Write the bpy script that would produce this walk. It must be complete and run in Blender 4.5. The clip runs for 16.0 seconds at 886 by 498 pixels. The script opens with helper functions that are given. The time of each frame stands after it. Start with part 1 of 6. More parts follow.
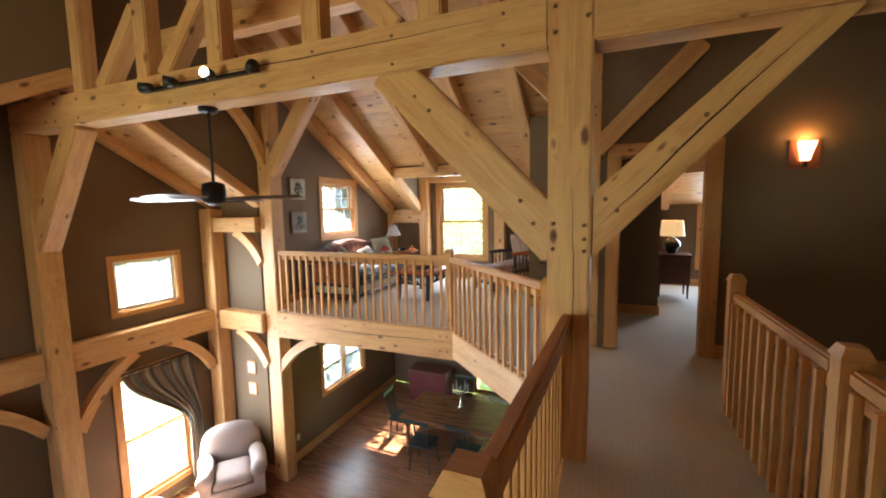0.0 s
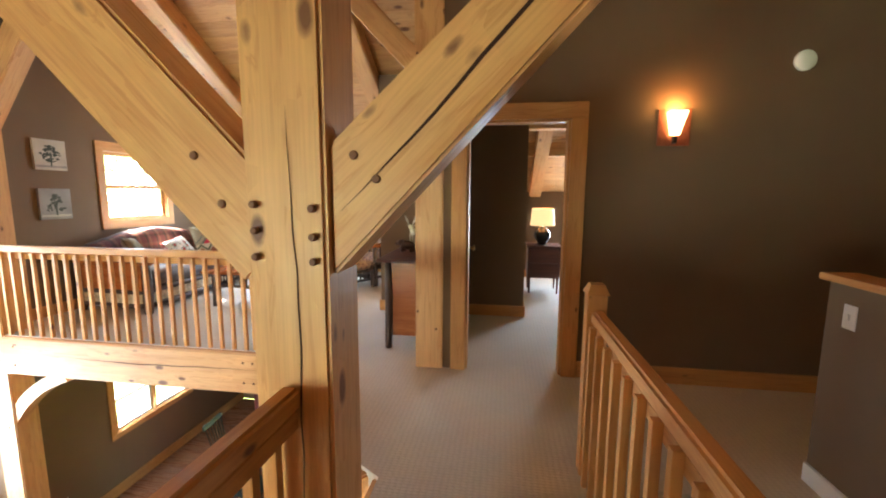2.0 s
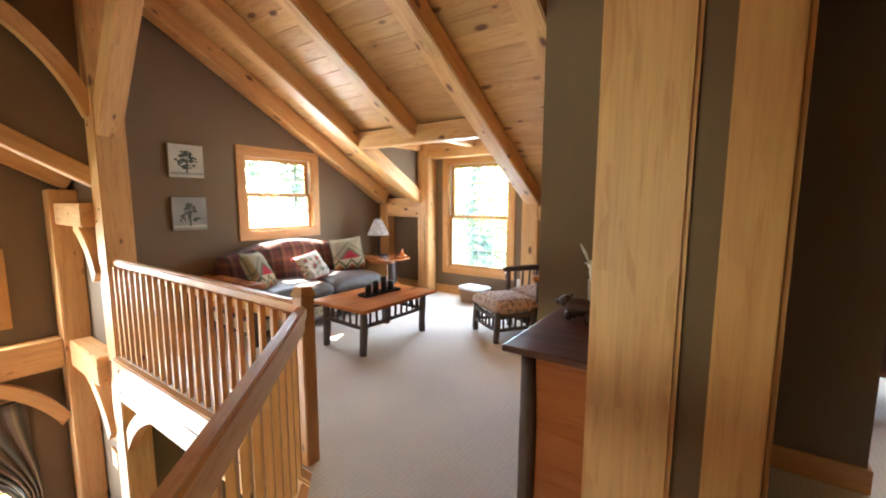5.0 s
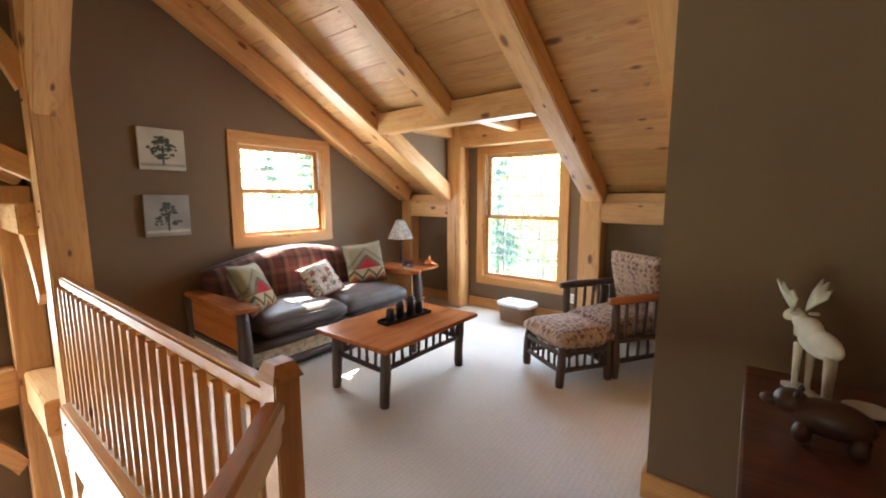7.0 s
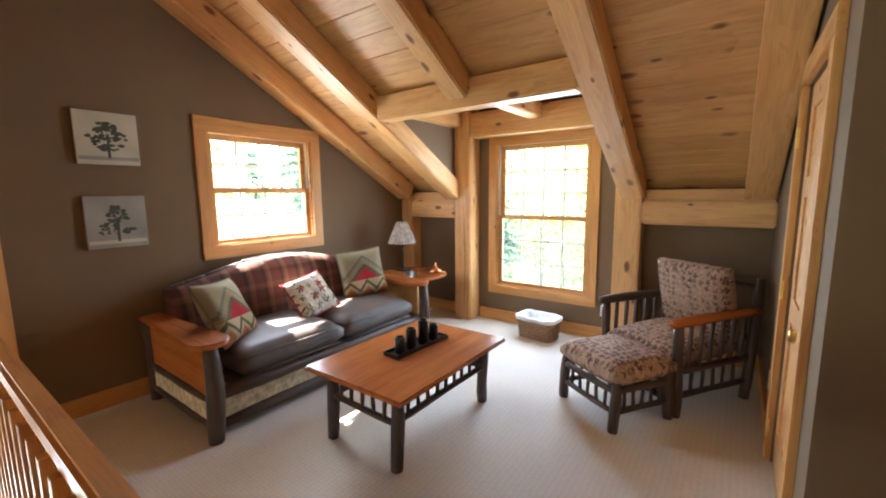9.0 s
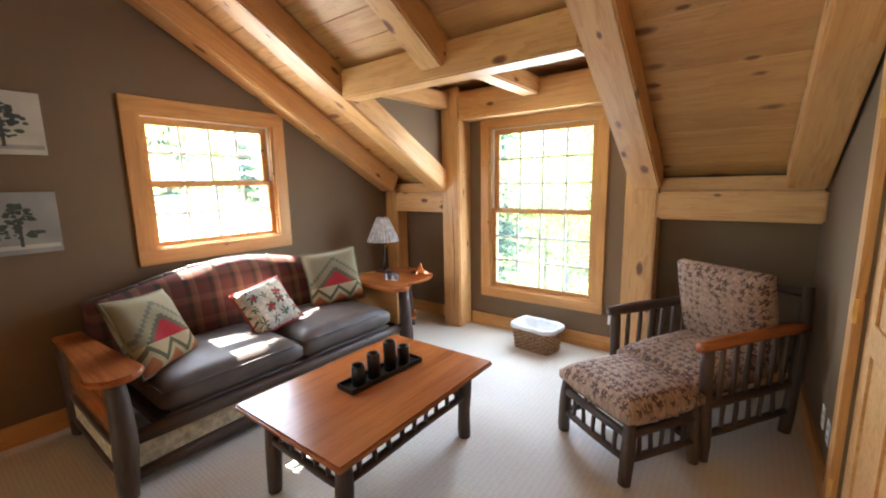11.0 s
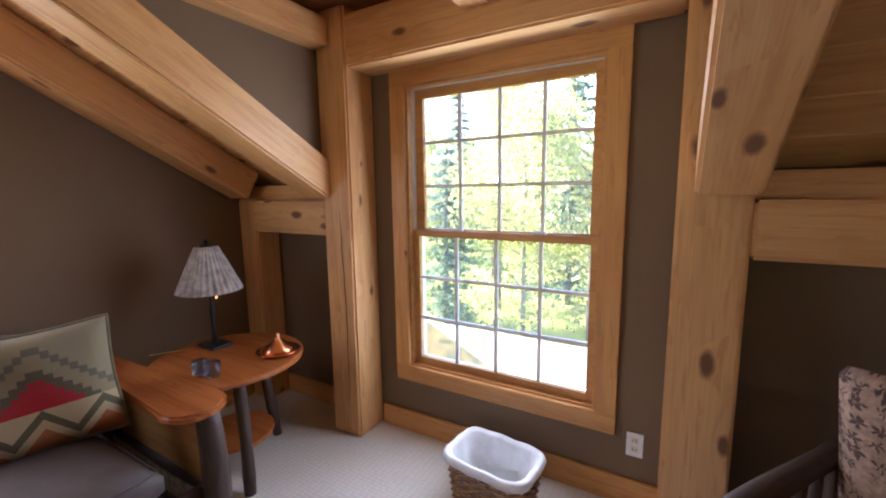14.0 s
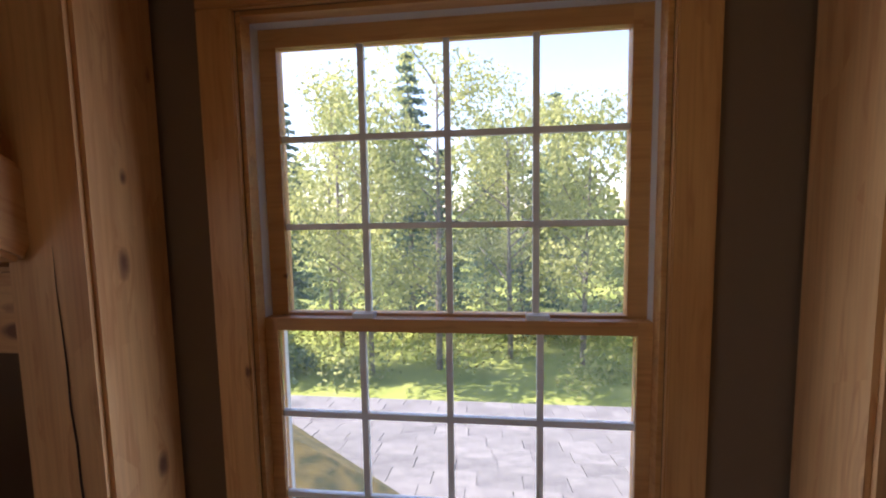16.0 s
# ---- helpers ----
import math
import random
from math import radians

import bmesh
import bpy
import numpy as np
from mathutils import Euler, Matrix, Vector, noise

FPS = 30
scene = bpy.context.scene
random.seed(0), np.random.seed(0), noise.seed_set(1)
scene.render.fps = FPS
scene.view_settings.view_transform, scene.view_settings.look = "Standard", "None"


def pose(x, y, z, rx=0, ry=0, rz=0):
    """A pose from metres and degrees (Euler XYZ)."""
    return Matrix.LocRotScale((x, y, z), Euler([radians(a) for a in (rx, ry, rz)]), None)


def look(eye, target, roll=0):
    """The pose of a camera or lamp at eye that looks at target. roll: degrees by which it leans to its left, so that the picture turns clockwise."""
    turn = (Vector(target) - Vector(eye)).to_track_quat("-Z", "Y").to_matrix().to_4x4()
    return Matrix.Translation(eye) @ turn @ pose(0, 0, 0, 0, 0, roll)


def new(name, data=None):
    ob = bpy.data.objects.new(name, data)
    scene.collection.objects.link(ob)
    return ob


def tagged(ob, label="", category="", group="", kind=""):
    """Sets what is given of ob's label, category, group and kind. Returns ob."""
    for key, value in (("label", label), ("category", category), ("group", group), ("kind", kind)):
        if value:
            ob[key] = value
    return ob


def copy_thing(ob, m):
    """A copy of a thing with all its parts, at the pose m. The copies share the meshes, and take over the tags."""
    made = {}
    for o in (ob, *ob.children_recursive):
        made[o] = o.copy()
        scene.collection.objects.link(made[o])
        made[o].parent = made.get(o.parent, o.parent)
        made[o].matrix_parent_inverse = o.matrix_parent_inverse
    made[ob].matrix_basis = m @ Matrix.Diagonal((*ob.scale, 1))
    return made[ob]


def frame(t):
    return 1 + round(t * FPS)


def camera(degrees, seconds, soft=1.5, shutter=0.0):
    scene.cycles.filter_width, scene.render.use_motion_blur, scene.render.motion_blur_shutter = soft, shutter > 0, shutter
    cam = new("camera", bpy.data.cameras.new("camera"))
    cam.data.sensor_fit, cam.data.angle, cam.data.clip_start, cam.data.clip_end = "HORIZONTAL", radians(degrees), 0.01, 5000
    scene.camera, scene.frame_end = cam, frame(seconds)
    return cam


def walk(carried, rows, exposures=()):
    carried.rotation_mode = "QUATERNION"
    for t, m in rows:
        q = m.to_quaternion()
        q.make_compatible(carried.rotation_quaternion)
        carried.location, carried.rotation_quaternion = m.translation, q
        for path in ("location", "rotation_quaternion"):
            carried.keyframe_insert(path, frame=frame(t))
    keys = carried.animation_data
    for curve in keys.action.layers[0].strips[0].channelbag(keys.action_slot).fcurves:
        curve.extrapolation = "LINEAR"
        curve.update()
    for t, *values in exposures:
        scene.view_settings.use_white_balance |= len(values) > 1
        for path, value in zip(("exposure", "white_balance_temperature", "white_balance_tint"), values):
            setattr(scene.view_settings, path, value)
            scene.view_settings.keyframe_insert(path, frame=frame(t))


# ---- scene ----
cam = camera(95.2, 16.0, soft=2.0)
METRES, EYE, TILT, LEAN, TURN = 9.2, 1.56, 0.0, 0.0, 22.2
ROWS = [
    (0.0, 0.0, 0.0, 0.0, -0.1, -5.7, 0.96),
    (0.5, 0.0176, 0.0321, -0.0043, -7.77, -6.12, 0.92),
    (1.0, 0.0426, 0.0635, -0.0038, -15.55, -6.71, 1.93),
    (1.5, 0.0744, 0.0941, -0.0063, -17.13, -6.83, 1.23),
    (2.0, 0.0974, 0.1243, -0.0077, -13.86, -7.58, -0.35),
    (2.5, 0.1164, 0.1652, -0.0094, -11.11, -8.24, -0.93),
    (3.0, 0.1329, 0.2015, -0.0097, -7.3, -8.96, -0.02),
    (3.5, 0.1498, 0.2413, -0.0064, -1.03, -9.17, 0.51),
    (4.0, 0.1542, 0.28, -0.0095, 6.04, -8.45, 0.51),
    (4.5, 0.1513, 0.3189, -0.0066, 10.65, -6.99, -0.09),
    (7.0, 0.0938, 0.4588, -0.0042, 15.3, -7.39, 0.09),
    (7.5, 0.0869, 0.4831, -0.0027, 14.96, -7.55, 0.36),
    (8.0, 0.0775, 0.4983, -0.003, 14.46, -7.58, 0.53),
    (8.5, 0.0625, 0.5122, -0.0027, 13.84, -7.66, 0.49),
    (11.0, 0.0591, 0.5883, -0.0024, 14.5, -9.12, 1.14),
    (11.5, 0.0632, 0.6178, -0.0058, 15.16, -9.49, 1.26),
    (12.0, 0.0606, 0.6533, -0.0058, 15.35, -9.67, 1.32),
    (12.5, 0.0621, 0.6873, -0.0067, 14.93, -9.64, 1.27),
    (13.0, 0.0672, 0.7255, -0.0059, 13.59, -9.41, 1.28),
    (13.5, 0.0652, 0.7577, -0.0063, 11.35, -8.87, 1.12),
    (14.0, 0.0532, 0.795, -0.0078, 8.05, -7.93, 0.75),
    (14.5, 0.046, 0.8282, -0.0047, 3.44, -7.1, 0.67),
    (15.0, 0.0411, 0.863, -0.0026, -2.45, -6.32, 0.74),
    (15.5, 0.0334, 0.8913, -0.0008, -8.47, -5.52, 0.67),
    (16.0, 0.0178, 0.9183, -0.0004, -15.68, -4.9, 0.99),
]
EXPOSURES = [(0.0, 4.42, 6100, 8), (1.5, 5.0, 6100, 8), (3.0, 5.3, 6100, 8), (4.5, 4.98, 6100, 8), (7.0, 4.55, 6100, 8), (8.5, 4.47, 6100, 8), (11.0, 4.4, 6100, 8), (12.5, 4.15, 6100, 8), (13.5, 3.75, 6100, 19), (14.0, 3.45, 6100, 24), (14.5, 3.35, 6100, 31), (15.0, 3.02, 6100, 32), (15.5, 2.5, 6200, 33), (16.0, 1.9, 6300, 28)]
walk(cam, [(t, pose(0, 0, EYE, TILT, LEAN, TURN) @ pose(METRES * x, METRES * y, METRES * z, 90 + pitch, roll, yaw)) for t, x, y, z, yaw, pitch, roll in ROWS], EXPOSURES)

# ---- world, sun, large lights ----
SUN_UP, SUN_AZ = 47.0, 272.0        # degrees above the horizon, clockwise from +y
world = bpy.data.worlds.new("sky")
scene.world = world
world.use_nodes = True
wn = world.node_tree
sky = wn.nodes.new("ShaderNodeTexSky")
sky.sky_type, sky.sun_disc = "NISHITA", False
sky.sun_elevation, sky.sun_rotation = radians(SUN_UP), radians(SUN_AZ)
wn.links.new(sky.outputs[0], wn.nodes["Background"].inputs[0])
wn.nodes["Background"].inputs[1].default_value = 0.15
a, e = radians(SUN_AZ), radians(SUN_UP)
to_sun = Vector((math.sin(a) * math.cos(e), math.cos(a) * math.cos(e), math.sin(e)))
sun = new("sun", bpy.data.lights.new("sun", "SUN"))
sun.data.energy, sun.data.angle, sun.data.color = 5.0, radians(0.6), (1.0, 0.93, 0.82)
sun.matrix_world = look(to_sun * 40, (0, 0, 0))


def window_light(x, y, z, tx, ty, tz, w, h, power, colour=(0.83, 0.91, 1.0)):
    """Sky light that enters by one window's opening."""
    la = new("window_light", bpy.data.lights.new("window_light", "AREA"))
    la.data.shape, la.data.size, la.data.size_y = "RECTANGLE", w, h
    la.data.energy, la.data.color = power, colour
    la.matrix_world = look((x, y, z), (tx, ty, tz))
    return la


window_light(-5.0, 6.82, 1.6, 0, 6.82, 1.0, 0.95, 0.95, 1.5)          # loft gable window
window_light(-3.14, 8.86, 1.27, -3.14, 0, 0.6, 1.0, 1.6, 2.5, (0.76, 0.88, 1.0))   # dormer window
window_light(-6.1, 3.78, -1.6, 0, 3.78, -1.8, 0.9, 1.7, 5.5)          # terrace door
window_light(-6.1, 3.85, 0.55, 0, 3.85, 0.0, 0.9, 0.7, 2.6)           # bay window
window_light(-5.0, 6.8, -1.5, 0, 6.8, -2.2, 1.2, 0.8, 1.0)            # dining window
window_light(-3.3, -3.95, 0.45, -4.6, 2.6, 1.9, 3.2, 1.5, 6.6, (1.0, 0.97, 0.86))  # assumed south window, unseen; added to brighten the timbers' south faces
window_light(2.1, 8.86, 1.3, 1.2, 0, 0.3, 0.9, 1.5, 4.0, (0.76, 0.88, 1.0))        # bedroom window


# ---- materials ----
def mat(name, rough=0.6, metal=0.0, spec=0.5):
    m = bpy.data.materials.new(name)
    m.use_nodes = True
    b = m.node_tree.nodes["Principled BSDF"]
    b.inputs["Roughness"].default_value, b.inputs["Metallic"].default_value = rough, metal
    b.inputs["Specular IOR Level"].default_value = spec
    return m, m.node_tree, b


def node(nt, kind, ins=(), **props):
    n = nt.nodes.new(kind)
    for k, v in props.items():
        setattr(n, k, v)
    for k, v in ins:
        if hasattr(v, "is_output"):
            nt.links.new(v, n.inputs[k])
        else:
            n.inputs[k].default_value = v
    return n


def ramp(nt, fac, stops):
    r = nt.nodes.new("ShaderNodeValToRGB")
    while len(r.color_ramp.elements) < len(stops):
        r.color_ramp.elements.new(0.5)
    for el, (p, c) in zip(r.color_ramp.elements, stops):
        el.position, el.color = p, (*c, 1)
    nt.links.new(fac, r.inputs[0])
    return r.outputs[0]


def mixc(nt, fac, c1, c2, mode="MIX"):
    n = nt.nodes.new("ShaderNodeMix")
    n.data_type, n.blend_type = "RGBA", mode
    for k, v in ((0, fac), (6, c1), (7, c2)):
        if hasattr(v, "is_output"):
            nt.links.new(v, n.inputs[k])
        else:
            n.inputs[k].default_value = v if not isinstance(v, tuple) else (*v, 1)
    return n.outputs[2]


def coords(nt, scale, spread=0.0, source="Object"):
    """Object coordinates, scaled, shifted for each object by its random number."""
    tc = nt.nodes.new("ShaderNodeTexCoord")
    out = tc.outputs[source]
    if spread:
        oi = nt.nodes.new("ShaderNodeObjectInfo")
        sh = node(nt, "ShaderNodeVectorMath", ((0, oi.outputs["Random"]), (1, (spread, spread * 0.7, spread * 1.3))), operation="MULTIPLY")
        out = node(nt, "ShaderNodeVectorMath", ((0, out), (1, sh.outputs[0]))).outputs[0]
    return node(nt, "ShaderNodeVectorMath", ((0, out), (1, scale)), operation="MULTIPLY").outputs[0]


def bump(nt, b, height, strength, dist=0.01):
    n = node(nt, "ShaderNodeBump", (("Height", height), ("Strength", strength), ("Distance", dist)))
    nt.links.new(n.outputs[0], b.inputs["Normal"])


def wood(name, light, dark, knot, rough=0.45, knots=0.12, island=False, grain=1.0):
    """Softwood with its grain along local x, growth streaks that bend round knots of uneven size, and a few resin stains."""
    m, nt, b = mat(name, rough)
    base = coords(nt, (1, 1, 1), 23.0)
    vor = node(nt, "ShaderNodeTexVoronoi", (("Vector", node(nt, "ShaderNodeVectorMath", ((0, base), (1, (3.2, 7.0, 7.0))), operation="MULTIPLY").outputs[0]), ("Scale", 1.15), ("Randomness", 1.0)))
    wob = node(nt, "ShaderNodeTexNoise", (("Vector", base), ("Scale", 26.0), ("Detail", 2.0)))
    cell = node(nt, "ShaderNodeSeparateColor", ((0, vor.outputs["Color"]),))
    # each cell's knot has a radius of its own; half of the cells have none
    rad = ramp(nt, cell.outputs[0], ((0.30, (0.004, 0.004, 0.004)), (0.5, (0.45, 0.45, 0.45)), (1.0, (1.0, 1.0, 1.0))))
    size = node(nt, "ShaderNodeMath", ((0, rad), (1, max(knots, 0.004) * 2.7)), operation="MULTIPLY")
    d = node(nt, "ShaderNodeMath", ((0, wob.outputs[0]), (1, 0.07), (2, vor.outputs["Distance"])), operation="MULTIPLY_ADD")
    q = node(nt, "ShaderNodeMath", ((0, d.outputs[0]), (1, size.outputs[0])), operation="DIVIDE")
    near = node(nt, "ShaderNodeMath", ((0, size.outputs[0]), (1, node(nt, "ShaderNodeMath", ((0, d.outputs[0]), (1, 0.06)), operation="ADD").outputs[0])), operation="DIVIDE")
    bend = node(nt, "ShaderNodeVectorMath", ((0, near.outputs[0]), (1, (0.0, 0.35, 0.35))), operation="MULTIPLY")
    gvec = node(nt, "ShaderNodeVectorMath", ((0, coords(nt, (0.5 * grain, 7 * grain, 7 * grain), 31.0)), (1, bend.outputs[0])))
    big = node(nt, "ShaderNodeTexNoise", (("Vector", gvec.outputs[0]), ("Scale", 1.6), ("Detail", 4.0), ("Distortion", 0.6)))
    ring = node(nt, "ShaderNodeTexNoise", (("Vector", gvec.outputs[0]), ("Scale", 6.0), ("Detail", 2.0), ("Distortion", 0.3)))
    fine = node(nt, "ShaderNodeTexNoise", (("Vector", coords(nt, (1.5 * grain, 60 * grain, 60 * grain), 17.0)), ("Scale", 2.0), ("Detail", 3.0)))
    stain = node(nt, "ShaderNodeTexNoise", (("Vector", base), ("Scale", 1.3), ("Detail", 3.0)))
    col = ramp(nt, big.outputs[0], ((0.3, dark), (0.52, light), (0.75, tuple(min(1.0, c * 1.1) for c in light))))
    col = mixc(nt, 0.2, col, ramp(nt, fine.outputs[0], ((0.35, tuple(c * 0.6 for c in dark)), (0.6, light))))
    col = mixc(nt, ramp(nt, ring.outputs[0], ((0.56, (0, 0, 0)), (0.66, (0.42, 0.42, 0.42)), (0.72, (0, 0, 0)))), col, (dark[0] * 0.8, dark[1] * 0.66, dark[2] * 0.55))
    col = mixc(nt, ramp(nt, stain.outputs[0], ((0.5, (0, 0, 0)), (0.75, (0.45, 0.45, 0.45)))), col, (dark[0] * 0.95, dark[1] * 0.82, dark[2] * 0.7))
    if island:
        g = nt.nodes.new("ShaderNodeNewGeometry")
        col = mixc(nt, 0.5, col, ramp(nt, g.outputs["Random Per Island"], ((0.0, (0.62, 0.6, 0.56)), (1.0, (1.0, 1.0, 1.0)))), "MULTIPLY")
    k = ramp(nt, q.outputs[0], ((0.55, (0.94, 0.94, 0.94)), (0.7, (0.6, 0.6, 0.6)), (0.92, (0, 0, 0))))
    col = mixc(nt, k, col, knot)
    nt.links.new(col, b.inputs["Base Color"])
    nt.links.new(ramp(nt, ring.outputs[0], ((0.3, (rough * 0.85,) * 3), (0.7, (min(1.0, rough * 1.2),) * 3))), b.inputs["Roughness"])
    bump(nt, b, fine.outputs[0], 0.14, 0.004)
    return m


def paint(name, colour, rough=0.75, vary=0.1, scale=1.2, bmp=0.08):
    m, nt, b = mat(name, rough, spec=0.3)
    n1 = node(nt, "ShaderNodeTexNoise", (("Vector", coords(nt, (1, 1, 1))), ("Scale", scale), ("Detail", 5.0)))
    n2 = node(nt, "ShaderNodeTexNoise", (("Vector", coords(nt, (1, 1, 1))), ("Scale", 160.0), ("Detail", 2.0)))
    lo, hi = tuple(c * (1 - vary) for c in colour), tuple(min(1, c * (1 + vary)) for c in colour)
    nt.links.new(ramp(nt, n1.outputs[0], ((0.3, lo), (0.7, hi))), b.inputs["Base Color"])
    bump(nt, b, n2.outputs[0], bmp, 0.003)
    return m


def plain(name, colour, rough=0.5, metal=0.0, vary=0.18, scale=18.0):
    m, nt, b = mat(name, rough, metal)
    n1 = node(nt, "ShaderNodeTexNoise", (("Vector", coords(nt, (1, 1, 1), 9.0)), ("Scale", scale), ("Detail", 4.0)))
    lo, hi = tuple(c * (1 - vary) for c in colour), tuple(min(1, c * (1 + vary)) for c in colour)
    nt.links.new(ramp(nt, n1.outputs[0], ((0.3, lo), (0.7, hi))), b.inputs["Base Color"])
    bump(nt, b, n1.outputs[0], 0.1, 0.004)
    return m


PINE = wood("pine_timber", (0.69, 0.392, 0.158), (0.57, 0.283, 0.098), (0.15, 0.058, 0.026))
TRIM = wood("pine_trim", (0.63, 0.325, 0.105), (0.51, 0.235, 0.065), (0.13, 0.045, 0.015), rough=0.5, knots=0.08)
BOARDS = wood("pine_boards", (0.69, 0.40, 0.16), (0.57, 0.295, 0.11), (0.14, 0.05, 0.02), rough=0.45, knots=0.15, island=True)
TABLEWOOD = wood("honey_pine_top", (0.42, 0.135, 0.034), (0.29, 0.078, 0.019), (0.10, 0.03, 0.01), rough=0.22, knots=0.03)
CHERRY = wood("dark_cherry", (0.13, 0.04, 0.02), (0.07, 0.02, 0.012), (0.03, 0.01, 0.006), rough=0.35, knots=0.0)
OAKFLOOR = wood("oak_floor", (0.24, 0.10, 0.045), (0.13, 0.05, 0.022), (0.06, 0.02, 0.01), rough=0.28, knots=0.02)
BARK = wood("hickory_bark", (0.075, 0.042, 0.028), (0.03, 0.017, 0.012), (0.012, 0.008, 0.006), rough=0.55, knots=0.05, grain=2.0)
WALL = paint("taupe_wall", (0.19, 0.126, 0.073), vary=0.07)
WHITE = paint("white_vinyl", (0.78, 0.78, 0.76), 0.4, vary=0.04)
BLACK = plain("black_iron", (0.016, 0.015, 0.014), 0.4, 0.3)
WAX = plain("black_wax", (0.014, 0.012, 0.012), 0.35)
COPPER = plain("hammered_copper", (0.80, 0.36, 0.17), 0.22, 1.0, 0.12, 40)
BRASS = plain("brass", (0.75, 0.52, 0.2), 0.28, 1.0)
GREENPAINT = plain("dark_green_paint", (0.018, 0.035, 0.034), 0.4)
BIRCH = plain("birch_bark", (0.50, 0.40, 0.25), 0.7, vary=0.4, scale=26)
LINEN = plain("white_linen", (0.74, 0.75, 0.75), 0.85, vary=0.08)
LEATHER = plain("brown_suede", (0.085, 0.062, 0.052), 0.55, vary=0.22, scale=7)
UPHOL = plain("beige_upholstery", (0.40, 0.32, 0.28), 0.85, vary=0.08, scale=60)
CREAM = plain("cream_paint", (0.70, 0.66, 0.55), 0.6, vary=0.08)
CERAMIC = plain("dark_teal_ceramic", (0.015, 0.022, 0.024), 0.12, vary=0.3)
SHADEGREY = plain("rawhide_shade", (0.34, 0.30, 0.27), 0.7, vary=0.35, scale=30)
REDPLATE = plain("copper_red_plate", (0.33, 0.10, 0.05), 0.4, 0.4)
BLADE = wood("fan_blade_wood", (0.16, 0.085, 0.05), (0.09, 0.045, 0.028), (0.05, 0.02, 0.01), rough=0.35, knots=0.0)


def emissive(name, colour, strength):
    m, nt, b = mat(name, 0.6)
    b.inputs["Base Color"].default_value = (*colour, 1)
    b.inputs["Emission Color"].default_value, b.inputs["Emission Strength"].default_value = (*colour, 1), strength
    return m


SCONCE_GLASS = emissive("lit_amber_glass", (1.0, 0.56, 0.2), 0.38)
LAMPSHADE = emissive("lit_linen_shade", (1.0, 0.62, 0.28), 0.036)
SPOT = emissive("lit_spot_lens", (1.0, 0.78, 0.5), 2.0)


def glass_mat():
    m = bpy.data.materials.new("window_glass")
    m.use_nodes = True
    nt = m.node_tree
    tr = nt.nodes.new("ShaderNodeBsdfTransparent")
    gl = nt.nodes.new("ShaderNodeBsdfGlossy")
    gl.inputs["Roughness"].default_value = 0.02
    fr = node(nt, "ShaderNodeFresnel", (("IOR", 1.25),))
    mx = nt.nodes.new("ShaderNodeMixShader")
    nt.links.new(fr.outputs[0], mx.inputs[0])
    nt.links.new(tr.outputs[0], mx.inputs[1])
    nt.links.new(gl.outputs[0], mx.inputs[2])
    # pale translucent veil added to the pane, imitates haze over the view
    veil = nt.nodes.new("ShaderNodeBsdfTranslucent")
    veil.inputs[0].default_value = (0.85, 0.95, 1.0, 1)
    veil_mix = nt.nodes.new("ShaderNodeMixShader")
    veil_mix.inputs[0].default_value = 0.035
    nt.links.new(mx.outputs[0], veil_mix.inputs[1])
    nt.links.new(veil.outputs[0], veil_mix.inputs[2])
    nt.links.new(veil_mix.outputs[0], nt.nodes["Material Output"].inputs[0])
    return m


GLASS = glass_mat()
m_, nt_, b_ = mat("clear_tumbler", 0.03)
b_.inputs["Transmission Weight"].default_value = 1.0
CLEAR = m_


def carpet():
    """Cream berber: rows of small loops about 18 mm apart."""
    m, nt, b = mat("berber_carpet", 0.95, spec=0.1)
    v = node(nt, "ShaderNodeTexVoronoi", (("Vector", coords(nt, (30, 46, 1))), ("Scale", 1.0), ("Randomness", 0.25)))
    n1 = node(nt, "ShaderNodeTexNoise", (("Vector", coords(nt, (1, 1, 1))), ("Scale", 0.9), ("Detail", 4.0)))
    base = ramp(nt, n1.outputs[0], ((0.3, (0.61, 0.56, 0.49)), (0.7, (0.73, 0.67, 0.59))))
    col = mixc(nt, ramp(nt, v.outputs["Distance"], ((0.25, (0, 0, 0)), (0.62, (0.24, 0.24, 0.24)))), base, (0.42, 0.37, 0.31))
    nt.links.new(col, b.inputs["Base Color"])
    inv = node(nt, "ShaderNodeMath", ((0, 1.0), (1, v.outputs["Distance"])), operation="SUBTRACT")
    bump(nt, b, inv.outputs[0], 0.4, 0.006)
    return m


CARPET = carpet()


